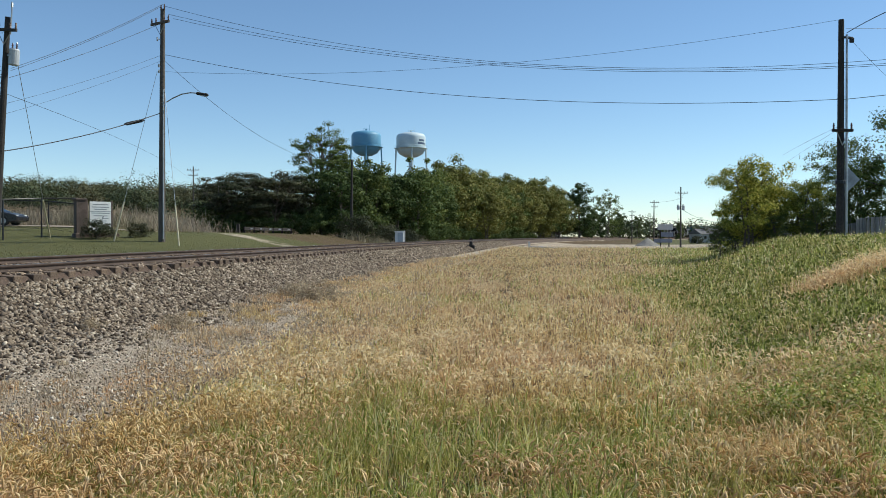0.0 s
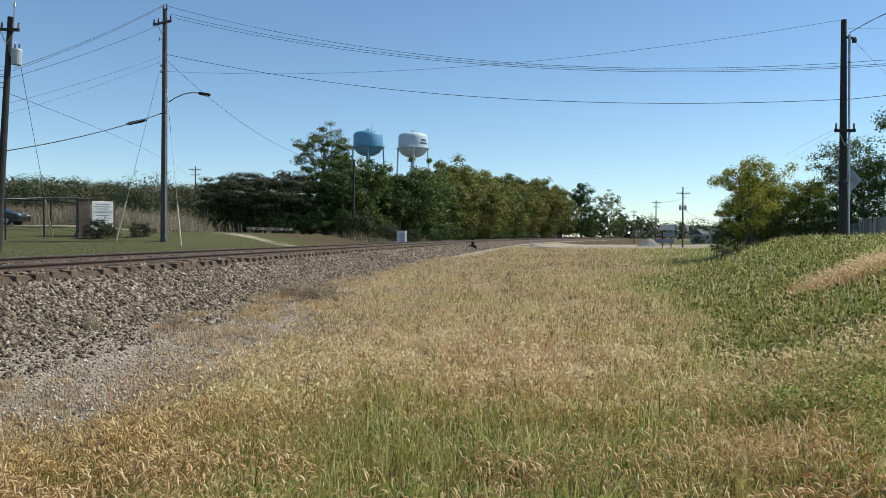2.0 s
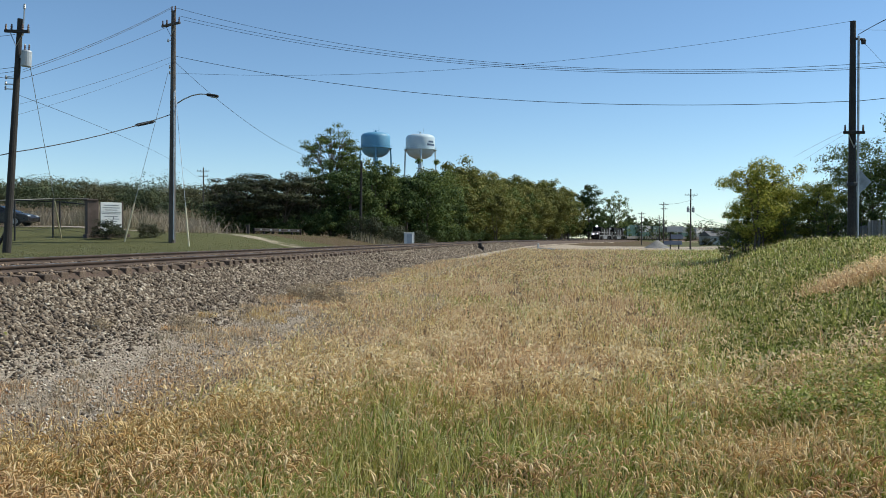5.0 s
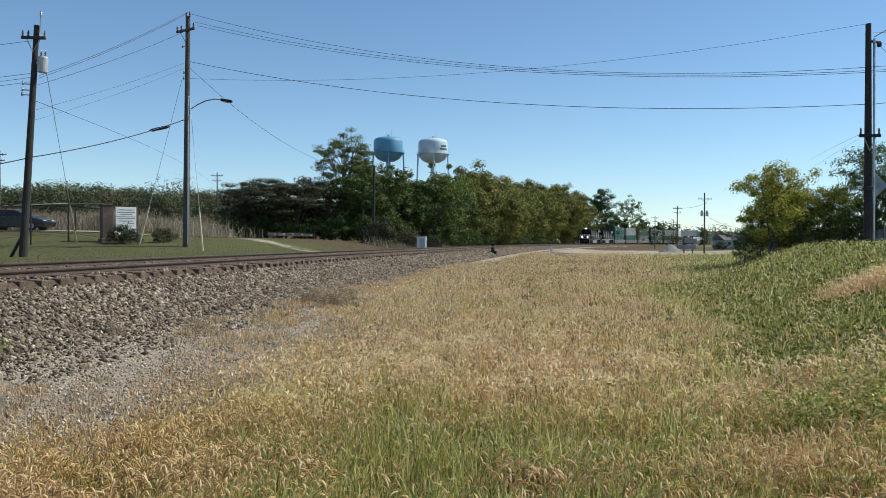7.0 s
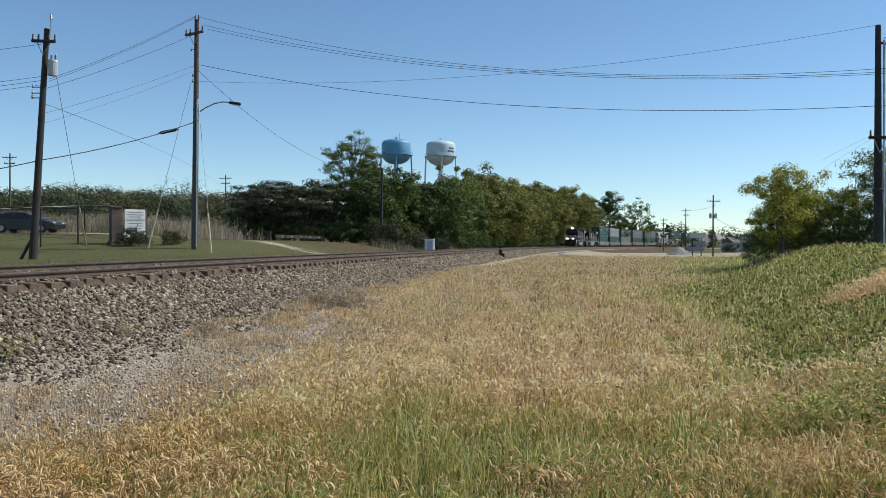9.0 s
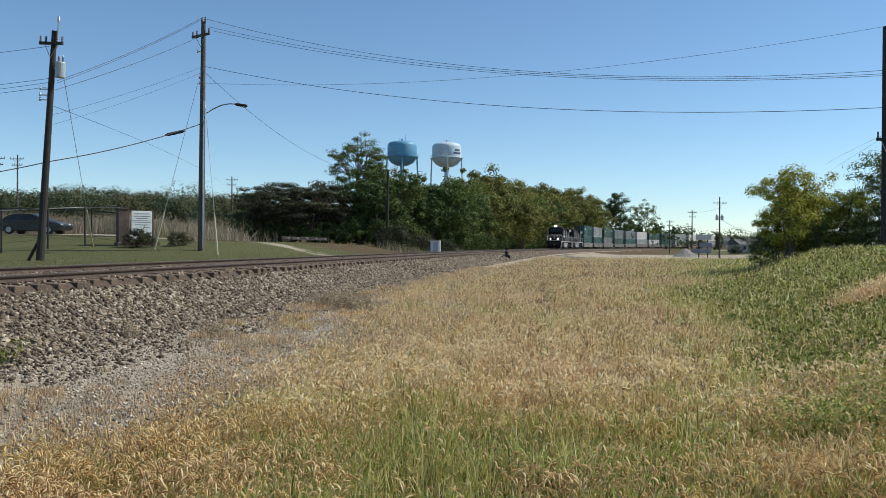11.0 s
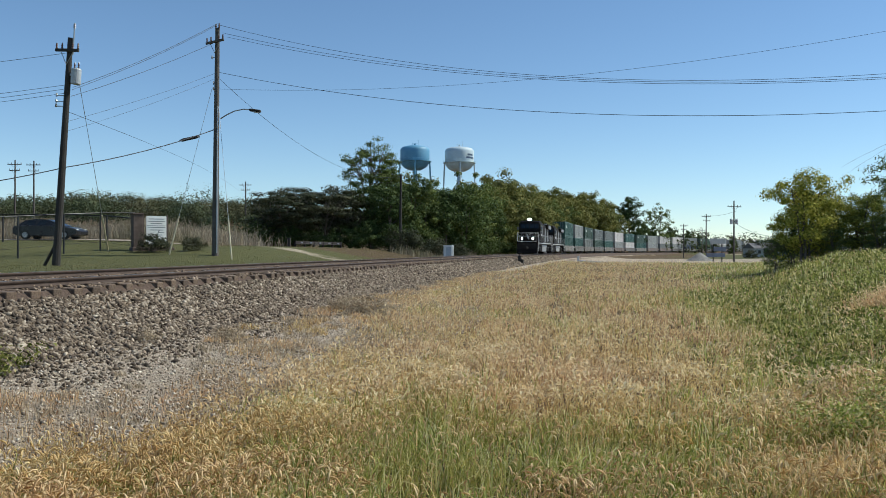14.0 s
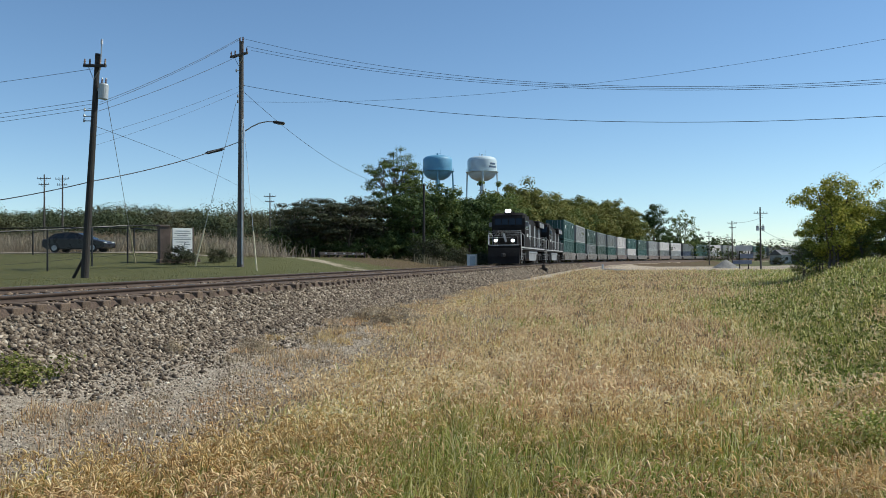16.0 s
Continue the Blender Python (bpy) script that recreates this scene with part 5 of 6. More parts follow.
def sedan(x, y, turn):
    g = gz(x, y) + 0.03
    car = thing("car", pose(x, y, g, 0, 0, turn), "dark parked hatchback on the gravel drive", "car")
    low = [(-2.38, 0.42), (-2.4, 0.75), (-2.3, 0.98), (-1.2, 1.0), (0.6, 0.98), (1.45, 0.92), (2.2, 0.76), (2.38, 0.58), (2.36, 0.32), (1.9, 0.22), (-2.0, 0.22)]
    b = bm_new()
    n = len(low)
    rows = []
    for w, inset in ((-0.90, 0.05), (-0.80, 0.0), (0.80, 0.0), (0.90, 0.05)):
        rows.append([b.verts.new((px * (1 - inset * 0.5), w, pz - (inset if pz > 0.6 else -inset))) for px, pz in low])
    for p, q in zip(rows, rows[1:]):
        for i in range(n):
            b.faces.new((p[i], p[(i + 1) % n], q[(i + 1) % n], q[i]))
    b.faces.new(rows[0][::-1])
    b.faces.new(rows[-1])
    body = part("body", b, M["car_paint"], car, "dark glossy body")
    top = [(-2.15, 0.96, 0.78), (-1.55, 1.36, 0.62), (-0.7, 1.47, 0.58), (0.1, 1.43, 0.58), (1.25, 0.95, 0.76)]
    b = bm_new()
    L = [b.verts.new((px, -w, pz)) for px, pz, w in top]
    R = [b.verts.new((px, w, pz)) for px, pz, w in top]
    for i in range(len(top) - 1):
        b.faces.new((L[i], L[i + 1], R[i + 1], R[i]))
    b.faces.new(L[::-1])
    b.faces.new(R)
    b.faces.new((L[0], R[0], R[-1], L[-1]))
    part("roof", b, M["car_paint"], car)
    for s in (-1, 1):
        for a, c in (((-1.5, 1.02), (-0.75, 1.36)), ((-0.65, 1.02), (0.05, 1.36))):
            b = bm_new()
            v = [b.verts.new(p) for p in ((a[0], s * 0.765, a[1]), (c[0], s * 0.765, a[1]), (c[0] - 0.04, s * 0.63, c[1]), (a[0] + 0.22, s * 0.63, c[1]))]
            b.faces.new(v)
            part("side_window", b, M["glass"], car)
        for px in (-1.42, 1.42):
            t = part("wheel", tube(bm_new(), (px, s * 0.70, 0.32), (px, s * 0.93, 0.32), 0.32, n=22), M["tyre"], car)
            part("rim", tube(bm_new(), (px, s * 0.925, 0.32), (px, s * 0.94, 0.32), 0.20, n=14), M["galv"], t)
        part("headlight", box(bm_new(), (2.13, s * 0.62, 0.68), (0.3, 0.4, 0.13), bevel=0.03), M["white_paint"], car, "pale headlight")
        part("tail_light", box(bm_new(), (-2.36, s * 0.68, 0.82), (0.1, 0.3, 0.16), bevel=0.03), M["brick"], car, "red tail light")
        part("wing_mirror", box(bm_new(), (0.75, s * 0.95, 1.0), (0.16, 0.2, 0.13), bevel=0.03), M["car_paint"], car)
    b = bm_new()
    v = [b.verts.new(p) for p in ((1.2, -0.72, 0.985), (1.2, 0.72, 0.985), (0.18, 0.55, 1.42), (0.18, -0.55, 1.42))]
    b.faces.new(v)
    part("windscreen", b, M["glass"], car)
    part("bumper", box(bm_new(), (2.28, 0, 0.42), (0.2, 1.7, 0.22), bevel=0.05), M["car_paint"], car)


# ---- beside the track ----
def build_trackside():
    g = gz(-17, 80)
    rail = thing("guard_rail", pose(0, 0, 0), "short steel guard rail with pale reflectors at the wood's corner", "guard rail")
    p0, p1 = Vector((-18.9, 78, gz(-18.9, 78))), Vector((-15.3, 82.5, gz(-15.3, 82.5)))
    u = (p1 - p0).normalized()
    b = bm_new()
    for z0, z1, o in ((0.72, 0.62, -0.07), (0.62, 0.55, -0.02), (0.55, 0.45, -0.07)):
        v = [b.verts.new(p + Vector((0, o, z))) for p, z in ((p0, z0), (p1, z0), (p1, z1), (p0, z1))]
        b.faces.new(v)
    part("beam", b, M["pole"], rail)
    for k in range(6):
        p = p0.lerp(p1, k / 5)
        part("post", box(bm_new(), p + Vector((0, 0.05, 0.3)), (0.15, 0.15, 0.95)), M["pole_dark"], rail)
        if k:
            part("reflector", box(bm_new(), p0.lerp(p1, (k - 0.3) / 5) + Vector((0, -0.1, 0.6)), (0.26, 0.03, 0.12)), M["white_paint"], rail, "pale reflector")
    e = thing("stone_post", pose(-19.3, 77.2, gz(-19.3, 77.2)), "dark timber post at the end of the guard rail", "post")
    part("shaft", box(bm_new(), (0, 0, 0.45), (0.3, 0.3, 1.1), bevel=0.03), M["pole_dark"], e)
    x, y, h = track(61.5, -3.4)
    cab = thing("relay_cabinet", pose(x, y, gz(x, y) + 0.0, 0, 0, -8), "white metal relay cabinet beside the rails", "cabinet")
    part("body", box(bm_new(), (0, 0, 0.62), (0.8, 0.6, 1.2), bevel=0.02), M["white_paint"], cab)
    part("lid", box(bm_new(), (0, 0, 1.25), (0.9, 0.7, 0.07), bevel=0.02), M["white_paint"], cab)
    part("door", box(bm_new(), (0.1, -0.31, 0.62), (0.5, 0.02, 1.0), bevel=0.008), M["grey_can"], cab)
    part("plinth", box(bm_new(), (0, 0, -0.05), (0.9, 0.7, 0.2)), M["pile"], cab)
    part("vent_post", tube(bm_new(), (0.45, -0.1, 0), (0.45, -0.1, 1.32), 0.07, n=8), M["white_paint"], cab)
    x, y = 2.9, 85.0
    sw = thing("switch_stand", pose(x, y, 0.5, 0, 0, -8), "dark switch stand beside the rails", "switch stand")
    part("base", box(bm_new(), (0, 0, 0.0), (0.8, 0.5, 0.4), bevel=0.02), M["loco_under"], sw)
    part("housing", box(bm_new(), (0, 0, 0.35), (0.34, 0.3, 0.5), bevel=0.05), M["loco_under"], sw)
    part("mast", tube(bm_new(), (0, 0, 0.5), (0, 0, 0.95), 0.03, n=6), M["loco_under"], sw)
    part("target", box(bm_new(), (0, 0, 0.86), (0.3, 0.02, 0.2), bevel=0.008), M["loco_under"], sw)
    part("lever", tube(bm_new(), (0.1, -0.1, 0.25), (0.5, -0.25, 0.1), 0.025, n=6), M["loco_under"], sw)
    st = thing("marker_post", pose(-9.6, 80.5, gz(-9.6, 80.5)), "short pale marker post at the foot of the wood", "post")
    part("shaft", tube(bm_new(), (0, 0, -0.1), (0, 0, 1.25), 0.07, n=8), M["guard_yellow"], st)
    x0, y0 = 12.6, 120
    lb = thing("low_barrier", pose(x0, y0, gz(x0, y0)), "low pale barrier rail beside the dusty road", "barrier")
    part("post", box(bm_new(), (0, 0, 0.4), (0.25, 0.25, 1.0), bevel=0.02), M["white_paint"], lb)
    part("rail", tube(bm_new(), (0, 0, 0.2), (4.6, 0.5, -0.05), 0.11, n=8), M["galv"], lb)
    # far right: heap, boards, box, houses
    heap = bm_new()
    bmesh.ops.create_icosphere(heap, subdivisions=4, radius=1.0)
    for v in heap.verts:
        r = math.hypot(v.co.x, v.co.y)
        k = noise.noise(v.co * 2.5) * 0.12
        v.co = Vector((v.co.x * 2.9, v.co.y * 2.4, max(-0.1, (1.0 - r) * 1.8 + k) if v.co.z > 0 else -0.1))
    hp = thing("stone_heap", pose(44.5, 178, gz(44.5, 178)), "pale heap of crushed stone by the road", "stone heap")
    part("mound", heap, M["pile"], hp)
    bd = thing("billboard", pose(40.6, 150, gz(40.6, 150), 0, 0, -8), "grey-blue roadside boards on dark posts", "sign")
    gb = 1.6 - gz(40.6, 150)
    for x in (-0.75, 0.75):
        part("post", box(bm_new(), (x, 0, 1.8), (0.18, 0.18, 4.0)), M["pole_dark"], bd)
    part("board", box(bm_new(), (0.05, -0.12, gb + 1.75), (2.7, 0.1, 1.0), bevel=0.02), M["siding"], bd, "pale board")
    part("lower_board", box(bm_new(), (0.4, -0.14, gb + 0.35), (2.2, 0.1, 0.8), bevel=0.02), M["sign_blue"], bd, "faded blue board")
    part("lower_board", box(bm_new(), (-0.3, -0.16, gb - 0.75), (3.2, 0.1, 0.7), bevel=0.02), M["sign_blue"], bd, "faded blue board")
    wb = thing("utility_box", pose(31.2, 90, gz(31.2, 90), 0, 0, -10), "white metal utility box in the weeds", "utility box")
    part("body", box(bm_new(), (0, 0, 0.6), (0.85, 0.5, 1.5), bevel=0.03), M["white_paint"], wb)
    part("lid", box(bm_new(), (0, 0, 1.37), (0.93, 0.58, 0.06), bevel=0.015), M["white_paint"], wb)
    part("mast", tube(bm_new(), (-0.6, 0.3, 0), (-0.6, 0.3, 2.9), 0.05, n=6), M["pole_dark"], wb)
    pb = thing("picnic_shelter_board", pose(34.2, 82, gz(34.2, 82), 0, 0, -16), "pale slatted board on posts beside the trees", "board")
    for k in range(3):
        part("slat", box(bm_new(), (0, 0, 1.75 + 0.34 * k), (1.6, 0.06, 0.2), bevel=0.01), M["fence_wood"], pb)
    for x in (-0.7, 0.7):
        part("post", box(bm_new(), (x, 0.06, 1.2), (0.12, 0.1, 2.8)), M["pole_dark"], pb)
    for x, y, w, d, h, turn, mat, lab in ((84, 262, 8, 6, 2.7, 18, "siding", "small pale house with a grey roof by the road"), (95, 290, 9, 7, 2.8, 30, "brick", "small brick house with a grey roof by the road")):
        house(x, y, w, d, h, turn, M[mat], lab)


def house(x, y, w, d, h, turn, wall, label):
    root = thing("house", pose(x, y, gz(x, y), 0, 0, turn), label, "house", "houses by the road")
    part("wall", box(bm_new(), (0, 0, h / 2), (w, d, h)), wall, root)
    b = bm_new()
    prism(b, [(-d / 2 - 0.4, h + 0.01), (0, h + d * 0.28), (d / 2 + 0.4, h + 0.01)], -w / 2 - 0.3, w / 2 + 0.3)
    part("roof", b, M["roof"], root)
    for k in (-0.3, 0.05, 0.33):
        win = part("window", box(bm_new(), (w * k, -d / 2 - 0.03, 1.65), (1.2, 0.08, 1.3)), M["white_paint"], root)
        part("pane", box(bm_new(), (w * k, -d / 2 - 0.08, 1.65), (1.0, 0.03, 1.1)), M["glass"], win)
    part("door", box(bm_new(), (w * 0.18, -d / 2 - 0.04, 1.03), (0.95, 0.08, 2.05)), M["stone_pier"], root)


def build_rise():
    f = thing("wooden_fence", pose(0, 0, 0), "grey weathered board fence below the trees on the rise", "fence")
    me = finish(box(bm_new(), (0, 0, 0.75), (0.135, 0.022, 1.5), bevel=0.004), "board", M["fence_wood"])
    rng = np.random.default_rng(8)
    a, b = Vector((24.6, 58)), Vector((21.0, 37.5))
    n = 130
    for k in range(n):
        p = a.lerp(b, k / n)
        again("board", me, f, pose(p.x, p.y, gz(p.x, p.y) - 0.35 + rng.normal(0, 0.03) - (0.25 if (k // 9) % 4 == 1 else 0), rng.normal(0, 1.2), rng.normal(0, 0.8), 80 + rng.normal(0, 2)))
    for z in (0.2, 0.85):
        t = bm_new()
        for k in range(10):
            p, q = a.lerp(b, k / 10), a.lerp(b, (k + 1) / 10)
            tube(t, (p.x + 0.05, p.y, gz(p.x, p.y) + z), (q.x + 0.05, q.y, gz(q.x, q.y) + z), 0.045, n=4)
        part("rail", t, M["fence_wood"], f)
    d = thing("road_sign", pose(17.75, 36.0, gz(17.75, 36.0) - 0.2), "bare back of a diamond road sign on a steel post", "road sign")
    zc = 4.1 - gz(17.75, 36.0) + 0.2
    part("panel", box(bm_new(), (0, 0, zc), (0.78, 0.012, 0.78), Matrix.Rotation(math.pi / 4, 3, "Y"), bevel=0.002), M["sign_back"], d, "bare grey metal back")
    part("post", box(bm_new(), (0, 0.05, zc / 2 + 0.3), (0.06, 0.04, zc + 0.7)), M["galv"], d)
    part("bolt", tube(bm_new(), (0, -0.03, zc + 0.2), (0, 0.03, zc + 0.2), 0.03, n=8), M["galv"], d)


# ---- the train ----
# things of the train run along +y of their own space; z is 0 on the rail
def wheelset(parent, y, r, material):
    """Two wheels on an axle, which turns about x."""
    root = new("wheelset", None)
    b = bm_new()
    for s in (-1, 1):
        tube(b, (s * 0.70, 0, 0), (s * 0.73, 0, 0), r + 0.025, n=20)
        tube(b, (s * 0.73, 0, 0), (s * 0.84, 0, 0), r, r * 0.985, 20)
        tube(b, (s * 0.84, 0, 0), (s * 0.90, 0, 0), r * 0.3, n=8)
        for k in range(4):
            a = k * math.pi / 2
            box(b, (s * 0.845, math.cos(a) * r * 0.55, math.sin(a) * r * 0.55), (0.02, 0.1, 0.1))
    tube(b, (-0.9, 0, 0), (0.9, 0, 0), 0.09, n=8)
    me = finish(b, "wheelset", material)
    bpy.data.objects.remove(root)
    ob = new("wheelset", me)
    ob.parent = parent
    ob.matrix_basis = pose(0, y, r)
    return ob


def locomotive(label, lead):
    root = thing("locomotive", pose(0, 0, 0), label, "locomotive", "locomotives")
    K, W_, U, G = M["loco_black"], M["loco_white"], M["loco_under"], M["loco_grey"]
    sides = (-1, 1)
    part("underframe", box(bm_new(), (0, 0, 1.5), (2.9, 21.4, 0.34), bevel=0.03), K, root)
    for s in sides:
        part("sill_stripe", box(bm_new(), (s * 1.462, 0, 1.58), (0.02, 20.6, 0.11)), W_, root, "white stripe along the sill")
    # plough and platforms
    b = bm_new()
    prism(b, [(10.7, 1.5), (11.15, 1.5), (11.45, 0.75), (11.6, 0.12), (11.35, 0.12), (10.7, 0.6)], -1.42, 1.42)
    part("snow_plough", b, K, root)
    part("pilot_plate", box(bm_new(), (0, 10.85, 1.35), (3.0, 0.35, 0.95), bevel=0.04), K, root)
    part("rear_plate", box(bm_new(), (0, -10.85, 1.2), (3.0, 0.35, 0.9), bevel=0.04), K, root)
    for e in (-1, 1):
        c = bm_new()
        box(c, (0, e * 11.45, 0.86), (0.3, 0.7, 0.3), bevel=0.05)
        box(c, (0.06, e * 11.75, 0.86), (0.2, 0.28, 0.36), bevel=0.05)
        part("coupler", c, U, root)
    # nose
    b = bm_new()
    prism(b, [(8.2, 1.67), (10.35, 1.67), (10.42, 2.5), (10.1, 2.95), (8.2, 3.2)], -1.05, 1.05)
    bmesh.ops.bevel(b, geom=b.edges[:], offset=0.07, segments=2, affect="EDGES")
    part("nose", b, K, root)
    for k in range(4):
        part("nose_stripe", box(bm_new(), (0, 10.62, 2.5 + 0.19 * k), (2.9, 0.03, 0.024)), W_, root, "white stripe rail across the front")
    for x in (-1.45, -0.5, 0.5, 1.45):
        part("front_stanchion", tube(bm_new(), (x, 10.62, 1.6), (x, 10.62, 3.1), 0.024, n=6), W_ if abs(x) > 1 else K, root)
    part("nose_emblem", box(bm_new(), (0, 10.66, 2.45), (0.2, 0.03, 0.8), Matrix.Rotation(0.3, 3, "Y")), G, root, "plain white slanted shape on the nose")
    part("platform_edge", box(bm_new(), (0, 11.04, 1.78), (2.7, 0.04, 0.06)), W_, root, "white platform edge")
    # cab
    b = bm_new()
    prism(b, [(5.1, 1.67), (8.25, 1.67), (8.45, 3.4), (8.2, 4.62), (7.9, 4.82), (5.1, 4.82)], -1.54, 1.54)
    bmesh.ops.bevel(b, geom=[e for e in b.edges if abs(e.verts[0].co.x - e.verts[1].co.x) < 0.01 and min(e.verts[0].co.z, e.verts[1].co.z) > 4.5], offset=0.22, segments=2, affect="EDGES")
    cabp = part("cab", b, K, root)
    for x in (-0.98, -0.33, 0.33, 0.98):
        part("front_window", box(bm_new(), (x, 8.36, 4.0), (0.56, 0.03, 0.62), Matrix.Rotation(0.21, 3, "X"), bevel=0.01), M["glass"], cabp)
    for s in sides:
        part("side_window", box(bm_new(), (s * 1.55, 6.35, 3.75), (0.03, 0.95, 0.75), bevel=0.01), M["glass"], cabp)
        part("side_window", box(bm_new(), (s * 1.55, 7.45, 3.75), (0.03, 0.75, 0.75), bevel=0.01), M["glass"], cabp)
        part("window_frame", box(bm_new(), (s * 1.552, 6.85, 3.32), (0.02, 2.1, 0.06)), G, cabp)
        part("mirror", box(bm_new(), (s * 1.72, 8.05, 3.75), (0.28, 0.06, 0.42), bevel=0.015), G, cabp)
        part("cab_number_bar", box(bm_new(), (s * 1.552, 6.4, 2.75), (0.02, 1.1, 0.3)), W_, cabp, "plain white bar")
        part("battery_box", box(bm_new(), (s * 1.2, 4.0, 2.05), (0.55, 2.2, 0.75), bevel=0.03), K, root)
    part("headlight_housing", box(bm_new(), (0, 8.2, 4.95), (0.75, 0.34, 0.36), bevel=0.06), K, cabp)
    for s in sides:
        lensz, lens_y = 5.0, 8.4
        hl = tube(bm_new(), (s * 0.14, 8.3, lensz), (s * 0.14, lens_y, lensz), 0.12, n=14)
        part("headlight", hl, M["lamp_glow"] if lead else M["white_paint"], cabp, "glowing headlight" if lead else "dark headlight")
        dl = tube(bm_new(), (s * 0.78, 11.0, 2.2), (s * 0.78, 11.12, 2.2), 0.125, n=14)
        part("ditch_light", dl, M["lamp_glow"] if lead else M["white_paint"], root, "glowing ditch light" if lead else "dark ditch light")
        part("ditch_light_bracket", box(bm_new(), (s * 0.78, 10.93, 2.06), (0.3, 0.14, 0.55), bevel=0.03), K, root)
    # hoods
    b = bm_new()
    prism(b, [(-10.2, 1.67), (5.1, 1.67), (5.1, 4.6), (-10.2, 4.6)], -1.02, 1.02)
    bmesh.ops.bevel(b, geom=[e for e in b.edges if min(e.verts[0].co.z, e.verts[1].co.z) > 4.3], offset=0.16, segments=2, affect="EDGES")
    hood = part("long_hood", b, K, root)
    for s in sides:
        for k in range(13):
            part("hood_door", box(bm_new(), (s * 1.03, 4.4 - 1.08 * k, 2.95), (0.03, 0.98, 2.2), bevel=0.01), K if k % 4 else G, hood)
        for k in range(3):
            part("radiator_grille", box(bm_new(), (s * 1.44, -6.2 - 1.5 * k, 4.22), (0.05, 1.35, 0.5), bevel=0.01), G, hood)
    b = bm_new()
    box(b, (0, -7.6, 4.32), (2.9, 4.9, 0.72), bevel=0.12)
    part("radiator_wing", b, K, hood)
    b = bm_new()
    box(b, (0, 2.6, 4.4), (2.2, 3.2, 0.5), bevel=0.1)
    part("brake_housing", b, K, hood)
    for y in (1.7, 3.4, -6.2, -8.6):
        part("roof_fan", tube(bm_new(), (0, y, 4.4), (0, y, 4.78), 0.62, n=18), U, hood)
    part("exhaust_stack", box(bm_new(), (0, -1.4, 4.5), (0.5, 1.0, 0.3), bevel=0.04), U, hood)
    h = bm_new()
    for x, l in ((-0.2, 0.5), (0, 0.62), (0.2, 0.42)):
        tube(h, (x, 5.6, 5.02), (x, 5.6 + l, 5.02), 0.03, 0.09, 8)
    box(h, (0, 5.6, 4.9), (0.5, 0.08, 0.24))
    part("horn", h, U, cabp)
    # hand rails
    for s in sides:
        b = bm_new()
        tube(b, (s * 1.47, -10.6, 2.72), (s * 1.47, 5.0, 2.72), 0.024, n=6)
        tube(b, (s * 1.47, 8.4, 2.72), (s * 1.47, 10.6, 2.9), 0.024, n=6)
        part("hand_rail", b, W_, root, "white hand rail")
        for y in (-10.6, -8.6, -6.6, -4.6, -2.6, -0.6, 1.4, 3.4, 5.0, 8.4, 10.6):
            part("stanchion", tube(bm_new(), (s * 1.47, y, 1.6), (s * 1.47, y, 2.74), 0.022, n=6), W_, root)
        for e in (-1, 1):
            part("step_well", box(bm_new(), (s * 1.32, e * 10.35, 0.95), (0.36, 0.7, 1.0), bevel=0.02), U, root)
            for k in range(4):
                part("step", box(bm_new(), (s * 1.42, e * 10.35, 0.45 + 0.3 * k), (0.24, 0.72, 0.05)), W_, root, "white-edged step")
            part("grab_iron", tube(bm_new(), (s * 1.5, e * 10.72, 0.5), (s * 1.5, e * 10.72, 2.75), 0.03, n=6), W_, root)
        part("air_reservoir", tube(bm_new(), (s * 1.15, -4.2, 1.15), (s * 1.15, 3.6, 1.15), 0.2, n=10), G, root)
    b = bm_new()
    prism(b, [(-3.4, 1.3), (3.2, 1.3), (3.2, 0.62), (2.9, 0.35), (-3.1, 0.35), (-3.4, 0.62)], -1.3, 1.3)
    part("fuel_tank", b, G, root, "dusty grey fuel tank")
    sets = []
    for c in (-7.1, 7.1):
        t = bm_new()
        for s in sides:
            box(t, (s * 1.06, c, 0.72), (0.2, 5.0, 0.28), bevel=0.05)
            for y in (-1.75, 0, 1.75):
                box(t, (s * 1.1, c + y, 0.55), (0.28, 0.45, 0.42), bevel=0.05)
                tube(t, (s * 1.16, c + y + 0.55, 0.6), (s * 1.16, c + y + 0.55, 1.15), 0.12, n=8)
            tube(t, (s * 1.2, c - 1.6, 0.95), (s * 1.2, c + 1.6, 0.95), 0.09, n=8)
        box(t, (0, c, 0.9), (2.0, 4.6, 0.3))
        part("truck_frame", t, U, root)
        for y in (-1.75, 0, 1.75):
            sets.append(wheelset(root, c + y, 0.53, M["wheel"]))
    return root, sets


CAR = 20.0          # metres from coupler to coupler


